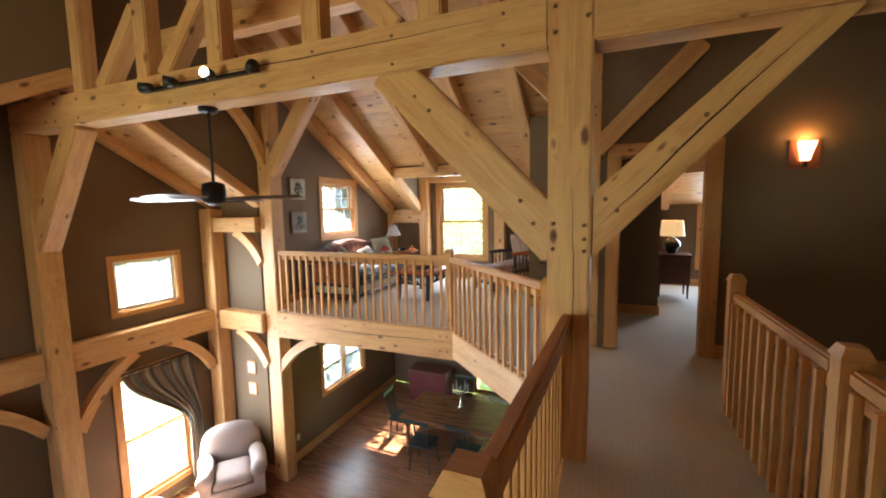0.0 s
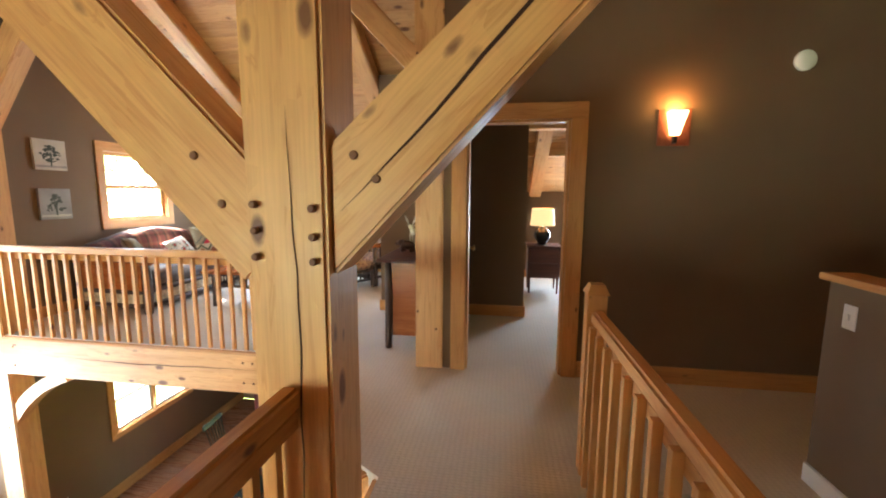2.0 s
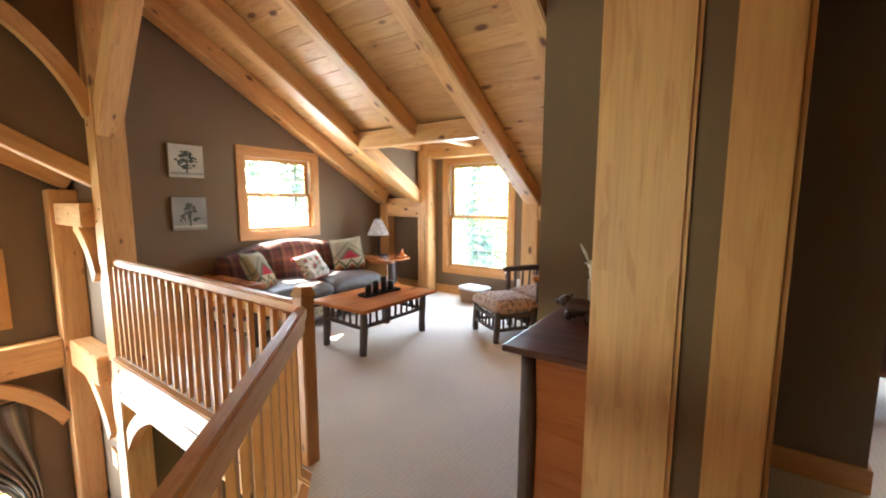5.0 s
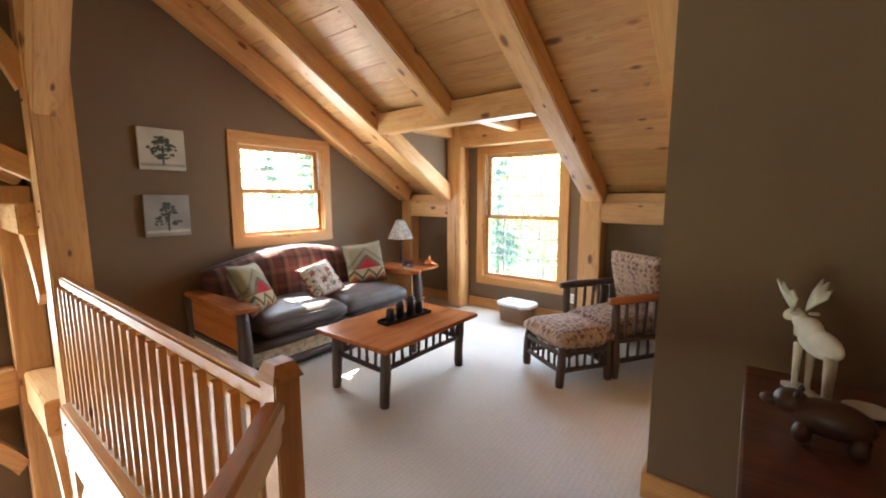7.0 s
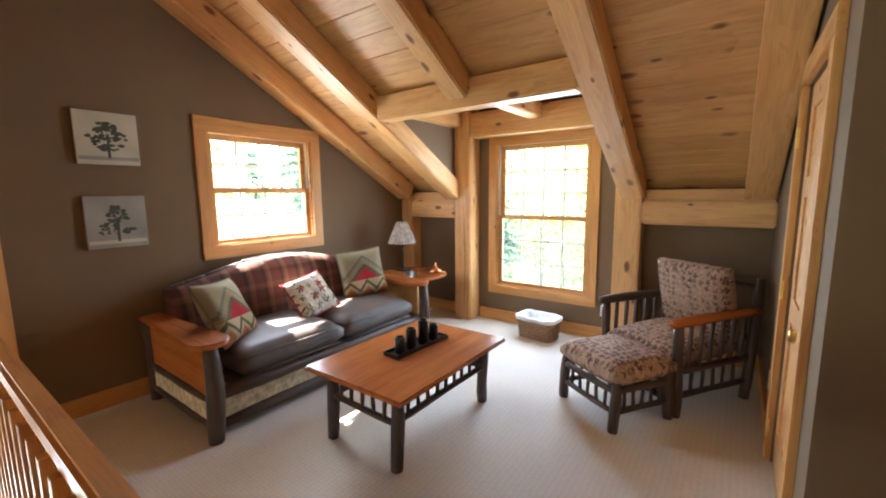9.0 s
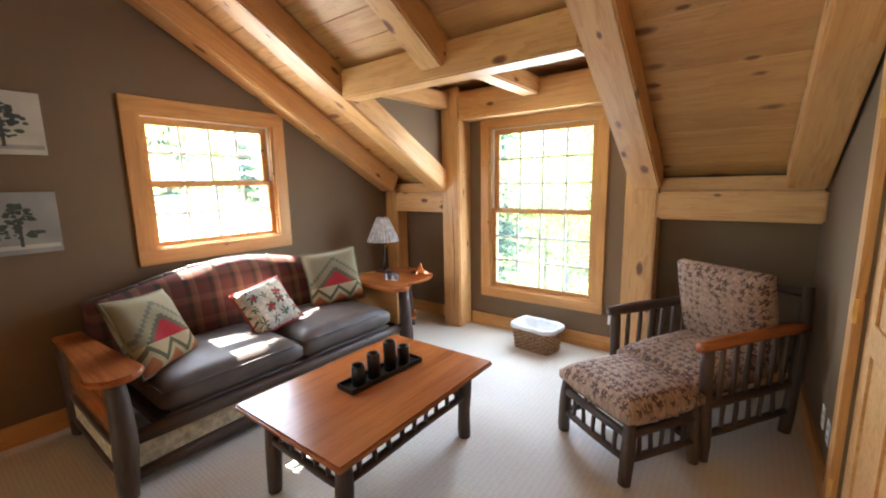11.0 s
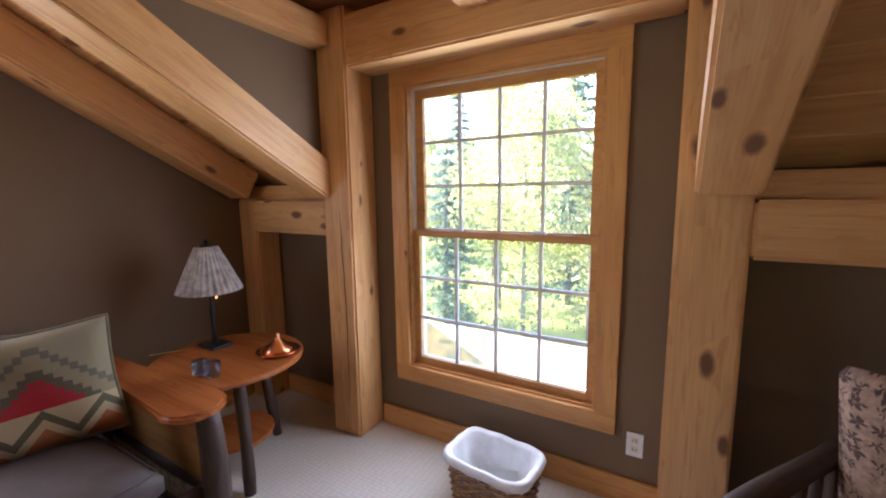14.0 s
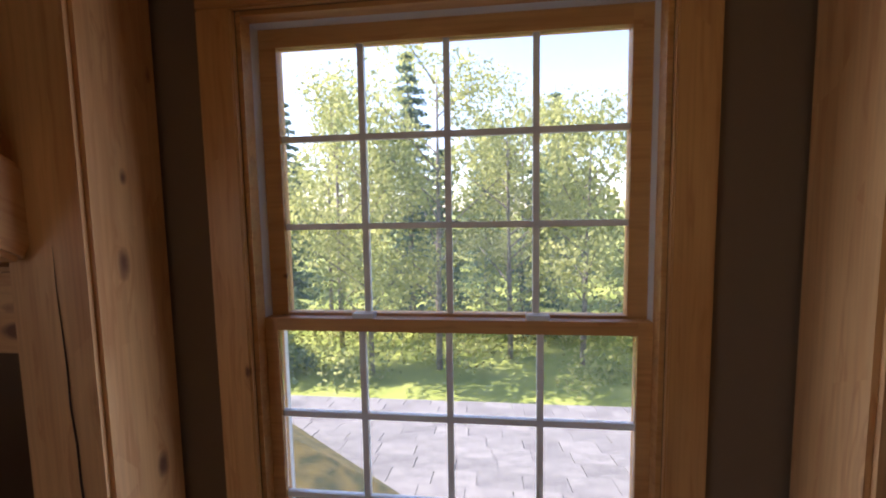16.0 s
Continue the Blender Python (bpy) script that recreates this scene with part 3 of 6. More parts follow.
wall("wall_under_walk", "y", 4.8, 4.92, -0.1, XE, LOW, -0.4)
wall("wall_stair_half", "x", 2.03, 2.15, -1.2, 3.64, -1.0, 1.08, label="taupe half wall beside the stairs with a wooden cap")

# floors
lower_floor = tagged(part("floor_lower", box_bm(XB, XE, YS, YN, LOW - 0.2, LOW - 0.012), OAKFLOOR), "dark red-brown plank floor of the great room", "floor", kind="structure")
frnd = random.Random(8)
rest = bmesh.new()
plank, made = None, 0
y = YS
while y < YN - 0.1:
    x = XB - frnd.uniform(0, 1.5)
    while x < XE:
        L = frnd.uniform(1.0, 2.2)
        x0, x1 = max(x, XB) + 0.001, min(x + L, XE) - 0.001
        if x1 - x0 > 0.05:
            if 4.6 < y < 8.0 and -5.1 < x < -1.0 and made < 160:
                m = pose((x0 + x1) / 2, y + 0.065, LOW - 0.006 + frnd.uniform(0, 0.0012)) @ Matrix.Diagonal((x1 - x0, 1, 1, 1))
                if plank is None:
                    plank = part("plank", box_bm(-0.5, 0.5, -0.0635, 0.0635, -0.006, 0.006), OAKFLOOR, lower_floor, "", m)
                else:
                    share("plank", plank, m, lower_floor)
                made += 1
            else:
                z0, z1 = LOW - 0.012, LOW + frnd.uniform(-0.0006, 0.0006)
                v = [rest.verts.new((px, py, pz)) for pz in (z0, z1) for px, py in ((x0, y + 0.0015), (x1, y + 0.0015), (x1, y + 0.1285), (x0, y + 0.1285))]
                for q in ((4, 5, 6, 7), (0, 1, 5, 4), (1, 2, 6, 5), (2, 3, 7, 6), (3, 0, 4, 7)):
                    rest.faces.new([v[k] for k in q])
        x += L
    y += 0.13
tagged(part("planks", rest, OAKFLOOR, lower_floor), kind="stuff")
loft_edge = [(XW, 4.80), (-1.80, 4.80), (-0.40, 3.42), (-0.22, 3.30), (-0.22, -0.6), (-0.22, YS), (0.98, YS), (0.98, 3.42), (2.03, 3.42), (2.15, 3.42), (2.15, YS), (XE, YS), (XE, YN), (XW, YN)]
fl = tagged(part("floor_loft", slab_poly_bm(loft_edge, -0.30, 0.0), CARPET), "cream looped berber carpet on the loft", "carpet", kind="structure")
tagged(part("ceiling_under_loft", slab_poly_bm([(XW, 4.9), (-1.8, 4.9), (-0.3, 3.4), (-0.2, 0), (XE, 0), (XE, YN), (XW, YN)], -0.34, -0.31), WALL), "plain ceiling below the loft", "ceiling", kind="structure")


# the boarded ceiling: tongue and groove boards along x, one mesh for each slope
def board_ceiling(name, spans, ya, yb, zf, pitch=0.19):
    rnd = random.Random(4)
    bm = bmesh.new()
    n = int(abs(yb - ya) / (pitch * 0.87))
    for i in range(n):
        y0, y1 = ya + (yb - ya) * i / n, ya + (yb - ya) * (i + 1) / n
        for x0, x1, lim in spans:
            if not (lim[0] <= (y0 + y1) / 2 <= lim[1]):
                continue
            x = x0 - 0.01
            while x < x1 - 0.01:
                xe = min(x1, x + rnd.uniform(2.0, 4.2))
                g = 0.004 * (1 if yb > ya else -1)
                c = [(x + 0.001, y0 + g), (xe - 0.001, y0 + g), (xe - 0.001, y1 - g), (x + 0.001, y1 - g)]
                c2 = [(x, y0), (xe, y0), (xe, y1), (x, y1)]
                lo = [bm.verts.new((px, py, zf(py))) for px, py in c]
                hi = [bm.verts.new((px, py, zf(py) + 0.012)) for px, py in c2]
                bm.faces.new(lo)
                for k in range(4):
                    bm.faces.new((lo[k], hi[k], hi[(k + 1) % 4], lo[(k + 1) % 4]))
                x = xe
    return tagged(part(name, bm, BOARDS), "knotty pine tongue and groove ceiling boards", "ceiling", kind="structure")


ALL = (-99, 99)
board_ceiling("ceiling_north", [(XW, -4.17, ALL), (-4.17, -2.17, (-99, 7.44)), (-2.17, XE, ALL)], RIDGE_Y, YN, boards_z)
board_ceiling("ceiling_south", [(XW, XE, ALL)], RIDGE_Y, YS, boards_z)
board_ceiling("ceiling_bay_north", [(XB, XW, ALL)], 2.6, 4.9, lambda y: bay_z(y) + 0.15)
board_ceiling("ceiling_bay_south", [(XB, XW, ALL)], 2.6, 0.0, lambda y: bay_z(y) + 0.15)
board_ceiling("ceiling_dormer", [(-4.2, -2.14, ALL)], 7.30, YN, lambda y: 2.50 - 0.03 * (y - 8.9))


def roof_slab(name, xs, ya, yb, zf, up=0.02, thick=0.12):
    bm = bmesh.new()
    lo = [bm.verts.new((x, y, zf(y) + up)) for x, y in ((xs[0], ya), (xs[1], ya), (xs[1], yb), (xs[0], yb))]
    hi = [bm.verts.new((v.co.x, v.co.y, v.co.z + thick)) for v in lo]
    bm.faces.new(lo), bm.faces.new(hi)
    for k in range(4):
        bm.faces.new((lo[k], hi[k], hi[(k + 1) % 4], lo[(k + 1) % 4]))
    return tagged(part(name, bm, SHINGLE), "grey shingled roof", "roof", kind="structure")


# unseen west overhang, its depth set to trim the sun through the loft window
roof_slab("roof_north_west", (-6.2, -4.17), RIDGE_Y, YN + 0.5, boards_z)
roof_slab("roof_north_middle", (-4.17, -2.17), RIDGE_Y, 7.48, boards_z)
roof_slab("roof_north_east", (-2.17, XE + 0.5), RIDGE_Y, YN + 0.16, boards_z)
roof_slab("roof_south", (-6.6, XE + 0.5), RIDGE_Y, YS - 0.5, boards_z)
roof_slab("roof_bay_north", (-6.6, XW - 0.17), 2.6, 5.1, lambda y: bay_z(y) + 0.15)
roof_slab("roof_bay_south", (-6.6, XW - 0.17), 2.6, -0.2, lambda y: bay_z(y) + 0.15)
roof_slab("roof_dormer", (-4.3, -2.05), 7.16, YN + 0.35, lambda y: 2.54 - 0.03 * (y - 8.9))


def cheek(name, x):
    """The dormer's side wall, a triangle between the roof and the dormer's ceiling."""
    bm = bmesh.new()
    pts = [(7.30, boards_z(7.30) - 0.02), (8.91, boards_z(8.91) - 0.02), (8.91, 2.60), (7.30, 2.60)]
    vs = [[bm.verts.new((x + s, y, z)) for y, z in pts] for s in (-0.05, 0.05)]
    bm.faces.new(vs[0]), bm.faces.new(vs[1][::-1])
    for k in range(4):
        bm.faces.new((vs[0][k], vs[1][k], vs[1][(k + 1) % 4], vs[0][(k + 1) % 4]))
    return tagged(part(name, bm, WALL), "taupe dormer side wall", "wall", kind="structure")


cheek("wall_dormer_west", -4.19)
cheek("wall_dormer_east", -2.15)

# ---- the timber frame ----
def beam(name, p0, p1, w=0.24, d=0.24, label="knotty pine timber beam", cat="beam", **k):
    return tagged(timber(name, p0, p1, w, d, **k), label, cat)


def post(x0, x1, y0, y1, z0, z1, label="squared knotty pine timber post"):
    return tagged(timber("timber_post", ((x0 + x1) / 2, (y0 + y1) / 2, z0), ((x0 + x1) / 2, (y0 + y1) / 2, z1), y1 - y0, x1 - x0, up=(1, 0, 0)), label, "post")


post(-0.335, -0.09, 2.47, 2.715, LOW, 5.0, "large pegged pine post at the walkway with checks")
post(-0.32, -0.085, 4.70, 4.938, LOW, 3.72, "pine post beside the bedroom doorway")
post(-5.026, -4.77, 4.78, 5.02, LOW, 3.72, "tall pine post at the end of the loft railing")
post(-6.22, -5.96, 2.47, 2.71, LOW, 2.46, "tall pine post against the window wall")
post(-6.22, -5.96, 4.655, 4.895, LOW, 1.62, "pine post in the corner of the bay")
post(-4.14, -3.92, 8.68, 8.908, 0.0, 2.49, "pine post beside the dormer window")
post(-2.325, -2.09, 8.70, 8.908, 0.0, 2.49, "pine post beside the dormer window")
post(-5.026, -4.84, 8.72, 8.908, 0.0, 1.46, "pine corner post under the roof plate")
# ties
beam("tie_beam", (-6.22, 2.59, 2.62), (-0.336, 2.59, 2.62), 0.24, 0.31, "long pine tie beam with a drying crack")
beam("tie_beam", (-0.089, 2.59, 2.62), (XE, 2.59, 2.62), 0.24, 0.31, "long pine tie beam with a drying crack")
beam("tie_beam", (-4.769, 4.86, 3.42), (-0.321, 4.86, 3.42), 0.22, 0.24, "pine tie beam over the loft's edge")
beam("tie_beam", (-5.959, 4.78, 1.36), (-5.027, 4.78, 1.36), 0.2, 0.23, "short pine tie of the bay")
beam("loft_beam", (-4.769, 4.86, -0.205), (-1.70, 4.86, -0.205), 0.24, 0.40, "heavy pine beam with checks under the loft's edge")
beam("loft_beam", (-1.78, 4.84, -0.205), (-0.28, 3.36, -0.205), 0.2, 0.36, "heavy diagonal pine beam under the loft's edge")
beam("loft_beam", (-0.16, 3.5, -0.205), (-0.16, 2.72, -0.205), 0.2, 0.36, "pine beam under the walkway")
beam("loft_beam", (-0.16, 2.46, -0.205), (-0.16, YS, -0.205), 0.2, 0.36, "pine beam under the walkway")
beam("loft_beam", (-5.959, 4.79, -0.205), (-5.027, 4.79, -0.205), 0.2, 0.3, "short pine beam across the bay's end")
beam("bay_beam", (-6.12, 2.72, -0.2), (-6.12, 4.654, -0.2), 0.22, 0.33, "pine girt along the window wall")
beam("bay_beam", (-6.12, 2.46, -0.2), (-6.12, 0.0, -0.2), 0.22, 0.33, "pine girt along the window wall")
# braces of the bents
def wedge_brace(a_, b__, c, d_, y0, y1):
    """A brace in the plane of a bent, cut plumb against the post and level under the tie; corners (x, z) from the upper heel round to the lower."""
    p0, p1 = ((a_[0] + d_[0]) / 2, (y0 + y1) / 2, (a_[1] + d_[1]) / 2), ((b__[0] + c[0]) / 2, (y0 + y1) / 2, (b__[1] + c[1]) / 2)
    m = along(p0, p1)
    inv = m.inverted()
    bm = bmesh.new()
    vs = [[bm.verts.new(inv @ Vector((x, y, z))) for x, z in (a_, b__, c, d_)] for y in (y0, y1)]
    bm.faces.new(vs[0]), bm.faces.new(vs[1][::-1])
    for k in range(4):
        bm.faces.new((vs[0][k], vs[1][k], vs[1][(k + 1) % 4], vs[0][(k + 1) % 4]))
    bmesh.ops.bevel(bm, geom=bm.edges[:], offset=0.01, segments=2, affect="EDGES")
    return tagged(part("knee_brace", bm, PINE, None, "", m), "diagonal pegged pine knee brace with a long drying crack", "brace")


BR = dict(cat="brace", label="diagonal pegged pine knee brace")
beam("knee_brace", (-0.26, 2.59, 1.32), (-1.42, 2.59, 2.52), 0.20, 0.28, **BR)
wedge_brace((-0.088, 1.63), (0.83, 2.463), (1.07, 2.463), (-0.088, 1.25), 2.50, 2.67)
beam("knee_brace", (-6.02, 2.59, 1.20), (-5.10, 2.59, 2.50), 0.20, 0.24, **BR)
beam("knee_brace", (-4.83, 4.88, 2.15), (-3.95, 4.88, 3.33), 0.18, 0.24, **BR)
beam("knee_brace", (-0.28, 4.86, 2.50), (-1.08, 4.86, 3.33), 0.14, 0.18, **BR)
beam("knee_brace", (-0.13, 4.66, 2.15), (0.80, 4.66, 3.10), 0.10, 0.18, **BR)
CB = "curved pine knee brace"
for p0, p1, bow in (((-4.84, 4.86, -1.0), (-4.10, 4.86, -0.42), 0.09), ((-5.02, 4.79, -0.9), (-5.6, 4.79, -0.37), 0.07),
                    ((-6.10, 4.62, -1.0), (-6.10, 3.95, -0.38), 0.09), ((-6.10, 2.74, -1.15), (-6.10, 3.45, -0.38), 0.09),
                    ((-6.10, 2.42, -1.0), (-6.10, 1.6, -0.38), 0.09), ((-5.04, 4.80, 0.75), (-5.55, 4.80, 1.24), 0.06), ((-4.9, 4.80, 2.3), (-4.9, 4.0, 3.2), 0.12)):
    tagged(curved_brace("curved_brace", p0, p1, bow, 0.12, 0.13), CB, "brace")


def pegs(ob, places, axis="y", r=0.011, material=None):
    """Turned oak pegs set in a timber, their heads a little proud of its face."""
    first = None
    inv = ob.matrix_basis.inverted()
    for p_ in places:
        m = inv @ (pose(*p_, 90, 0, 0) if axis == "y" else pose(*p_, 0, 90, 0))
        if first is None:
            first = part("peg", lathe_bm([(r, -0.01), (r, 0.004), (r * 0.8, 0.008)], 10), PEG, ob, "dark oak peg", m)
        else:
            share("peg", first, m, ob)


def crack(ob, x0, x1, face_y, z, w=0.006, seed=1):
    """A drying check: a thin dark split that wanders along the timber's face, in its own axes."""
    rnd = random.Random(seed)
    bm = bmesh.new()
    N, top, low = 14, [], []
    for i in range(N + 1):
        t = i / N
        h = w * math.sin(math.pi * t) + 0.0006
        zz = z + 0.010 * math.sin(5 * t + seed) + rnd.uniform(-0.004, 0.004)
        top.append(bm.verts.new((x0 + (x1 - x0) * t, face_y, zz + h / 2)))
        low.append(bm.verts.new((x0 + (x1 - x0) * t, face_y, zz - h / 2)))
    for i in range(N):
        bm.faces.new((low[i], low[i + 1], top[i + 1], top[i]))
    part("drying_crack", bm, SPLIT, ob, "dark drying crack")


PEG = plain("dark_oak_peg", (0.20, 0.095, 0.04), 0.6)
SPLIT = plain("open_split", (0.05, 0.022, 0.01), 0.9)
tb = bpy.data.objects
walk_post, door_post, loft_post = tb["timber_post"], tb["timber_post.001"], tb["timber_post.002"]
pegs(walk_post, [(-0.30 + 0.175 * (k % 2), 2.455, z) for k, z in enumerate((1.46, 1.45, 1.385, 1.37, 1.31, 1.30, 2.54, 2.60, 2.68, 2.74))])
pegs(door_post, [(-0.30 + 0.16 * (k % 2), 4.70, z) for k, z in enumerate((2.52, 2.60, 2.60, 2.52, 0.5, 0.35))])
pegs(loft_post, [(-4.95 + 0.1 * (k % 2), 4.78, z) for k, z in enumerate((-0.1, -0.28, 2.2, 2.3, -0.95, -1.05, 1.3, 1.42))])
for nm, pts in (("knee_brace", ((-0.42, 1.46), (-0.50, 1.60), (-1.2, 2.30), (-1.1, 2.2))), ("knee_brace.001", ((-0.016, 1.598), (0.048, 1.533), (0.46, 2.02)))):
    y = 2.59 - 0.10 if nm == "knee_brace" else 2.50
    pegs(tb[nm], [(x, y, z) for x, z in pts], r=0.013)
pegs(tb["tie_beam"], [(x, 2.47, z) for x in (-0.6, -1.35, -2.0, -3.0, -3.95, -4.9, -5.3) for z in (2.52, 2.70)])
pegs(tb["loft_beam"], [(x, 4.74, z) for x in (-4.6, -2.0, -1.9) for z in (-0.1, -0.3)])
crack(tb["tie_beam"], 2.6, 5.6, 0.1215, 0.06, 0.008, 2)
crack(tb["tie_beam"], 2.6, 5.6, -0.1215, 0.06, 0.008, 2)
crack(tb["loft_beam"], 0.8, 2.9, -0.1215, 0.03, 0.010, 3)
crack(tb["knee_brace.001"], 0.02, 1.35, -0.0865, -0.01, 0.011, 4)
crack(tb["knee_brace.001"], 0.02, 1.35, 0.0865, -0.01, 0.011, 4)
crack(walk_post, 3.0, 4.6, 0.124, 0.02, 0.005, 5)
crack(walk_post, 3.0, 4.6, -0.124, 0.02, 0.005, 5)
crack(tb["timber_post.005"], 0.2, 1.5, 0.1155, 0.03, 0.007, 6)
crack(tb["timber_post.005"], 0.2, 1.5, -0.1155, 0.03, 0.007, 6)
# rafters of the north slope
RAF = dict(label="long sloping knotty pine rafter", cat="rafter")


def rafter(xc, w=0.20, ya=8.72, yb=RIDGE_Y + 0.12):
    k = math.cos(math.atan(SLOPE))
    d = 0.23 * k
    z = lambda y: under(y) + 0.23 / 2
    return beam("rafter", (xc, ya, z(ya)), (xc, yb, z(yb)), w, d, **RAF)


for xc in (-4.925, -4.17, -2.17, -1.245, 0.95, 2.6, 4.2):
    rafter(xc)
rafter(-3.17, 0.17, 7.36)
rafter(0.0, 0.17, 4.70)
for xc in (-4.925, -3.9, -2.8, -1.7, -0.5, 0.95, 2.6):
    z = lambda y: under(y) + 0.115
    beam("rafter", (xc, RIDGE_Y - 0.12, z(RIDGE_Y - 0.12)), (xc, YS + 0.1, z(YS + 0.1)), 0.2, 0.2, **RAF)
beam("ridge_beam", (XW, RIDGE_Y, under(RIDGE_Y) + 0.03), (XE, RIDGE_Y, under(RIDGE_Y) + 0.03), 0.2, 0.3, "long pine ridge beam")
# bay rafters
for xc in (-6.13, -5.10):
    k = 0.075
    beam("rafter", (xc, 4.86, bay_z(4.86) + k), (xc, 2.66, bay_z(2.66) + k), 0.18, 0.15, **RAF)
    beam("rafter", (xc, 0.05, bay_z(0.05) + k), (xc, 2.54, bay_z(2.54) + k), 0.18, 0.15, **RAF)
# struts over the long tie
for xc in (-4.94, -3.95, -3.04, -2.05, -1.1):
    tagged(timber("truss_post", (xc, 2.59, 2.776), (xc, 2.59, 4.75), 0.15, 0.17, up=(1, 0, 0)), "upright pine strut on the tie beam", "strut")
for x0, x1 in ((-4.62, -4.02), (-3.70, -3.12), (-1.35, -1.95)):
    beam("truss_strut", (x0, 2.59, 2.776), (x1, 2.59, 3.42), 0.15, 0.15, "leaning pine strut on the tie beam", "strut")
beam("purlin", (XW, 3.3, 3.50), (-0.336, 3.3, 3.50), 0.18, 0.2, "pine purlin under the roof")
beam("purlin", (XW, 1.6, 4.2), (XE, 1.6, 4.2), 0.18, 0.2, "pine purlin under the roof")
# dormer framing and plates
beam("dormer_header", (-4.07, 7.42, 2.295), (-2.27, 7.42, 2.295), 0.16, 0.21, "pine header across the dormer")
beam("dormer_plate", (-3.919, 8.79, 2.30), (-2.326, 8.79, 2.30), 0.22, 0.27, "pine beam over the dormer window")
for xc in (-4.10, -3.13):
    beam("dormer_joist", (xc, 7.5, 2.365), (xc, 8.68, 2.365), 0.15, 0.15, "short pine joist in the dormer", "joist")
beam("roof_plate", (-4.839, 8.80, 1.345), (-4.141, 8.80, 1.345), 0.2, 0.21, "pine roof plate over the knee wall")
beam("roof_plate", (-2.089, 8.80, 1.345), (-1.13, 8.80, 1.345), 0.2, 0.21, "pine roof plate over the knee wall")
for x0, x1 in ((XW, -4.17), (-2.17, -1.13)):
    beam("frieze_board", (x0, 8.80, 1.50), (x1, 8.80, 1.50), 0.03, 0.10, "pine board above the roof plate", "board")

# bedroom framing seen by the doorway
beam("bedroom_beam", (0.70, 7.75, 2.17), (XE, 7.75, 2.17), 0.2, 0.2, "pine beam across the bedroom")
beam("bedroom_beam", (0.70, 7.0, 2.45), (XE, 7.0, 2.45), 0.2, 0.2, "pine beam across the bedroom")
tagged(part("ceiling_bedroom", box_bm(0.68, XE, 4.85, YN, 2.58, 2.62), BOARDS), "pine ceiling of the bedroom", "ceiling", kind="structure")

# ---- trim ----
def trim(name, x0, x1, y0, y1, z0, z1, label="clear-coated pine baseboard", tag="baseboard"):
    L = (x1 - x0, y1 - y0, z1 - z0)
    ax = max(range(3), key=lambda i: L[i])
    c = Vector(((x0 + x1) / 2, (y0 + y1) / 2, (z0 + z1) / 2))
    dv = Vector([L[i] / 2 if i == ax else 0 for i in range(3)])
    if ax == 2:
        ob = timber(name, c - dv, c + dv, L[1], L[0], TRIM, up=(1, 0, 0), bevel=0.004)
    else:
        ob = timber(name, c - dv, c + dv, L[1 - ax], L[2], TRIM, bevel=0.004)
    return tagged(ob, label, tag, kind="structure")


BH = 0.135
trim("baseboard", XW, XW + 0.02, 5.03, 8.71, 0, BH)
trim("baseboard", -3.91, -2.31, YN - 0.02, YN, 0, BH)
trim("baseboard", -4.83, -4.15, YN - 0.02, YN, 0, BH)
trim("baseboard", -2.08, -1.15, YN - 0.02, YN, 0, BH)
trim("baseboard", -1.15, -1.13, 7.57, YN - 0.03, 0, BH)
trim("baseboard", -1.15, -0.13, 6.34, 6.36, 0, BH)
trim("baseboard", -1.15, -1.13, 6.362, 6.57, 0, BH)
trim("baseboard", 1.032, XE, 4.705, 4.725, 0, BH)
trim("baseboard", 0.01, 0.70, 6.34, 6.36, 0, BH)
trim("baseboard", 0.68, 0.70, 6.362, YN, 0, BH)
trim("baseboard", 0.72, XE, YN - 0.02, YN, 0, BH)
trim("baseboard", XW, XW + 0.02, 5.05, YN, LOW, LOW + 0.16, "pale pine baseboard of the dining room")
trim("baseboard", -5.95, -5.04, 4.88, 4.90, LOW, LOW + 0.14)
trim("half_wall_cap", 2.0, 2.18, -1.2, 3.68, 1.081, 1.115, "flat pine cap on the half wall", "cap")
trim("stair_skirt", 2.012, 2.03, 0.4, 3.64, -0.45, 0.10, "white painted skirt board at the stairs", "trim").data.materials[0] = WHITE


def casing(name, axis, c0, c1, u0, u1, z0, z1, w=0.10, sill=True):
    """Flat pine casing round an opening, proud of the wall."""
    parts = [("trim", u0 - w, u0, z0, z1), ("trim", u1, u1 + w, z0, z1), ("trim", u0 - w, u1 + w, z1, z1 + w)]
    if sill:
        parts.append(("trim", u0 - w, u1 + w, z0 - w, z0))
    for _, a0, a1, b0, b1 in parts:
        if axis == "x":
            trim("trim", c0, c1, a0, a1, b0, b1, name, "trim")
        else:
            trim("trim", a0, a1, c0, c1, b0, b1, name, "trim")


casing("pine door casing of the bedroom", "y", 4.695, 4.725, 0.108, 0.905, 0, 2.076, 0.124, False)
casing("pine door casing of the closet", "x", -1.16, -1.13, 6.68, 7.46, 0, 2.06, 0.10, False)
trim("door_jamb", 0.108, 0.124, 4.725, 4.85, 0, 2.076, "pine door jamb", "jamb")
trim("door_jamb", 0.889, 0.905, 4.725, 4.85, 0, 2.076, "pine door jamb", "jamb")
trim("door_jamb", 0.125, 0.888, 4.725, 4.85, 2.060, 2.076, "pine door jamb", "jamb")


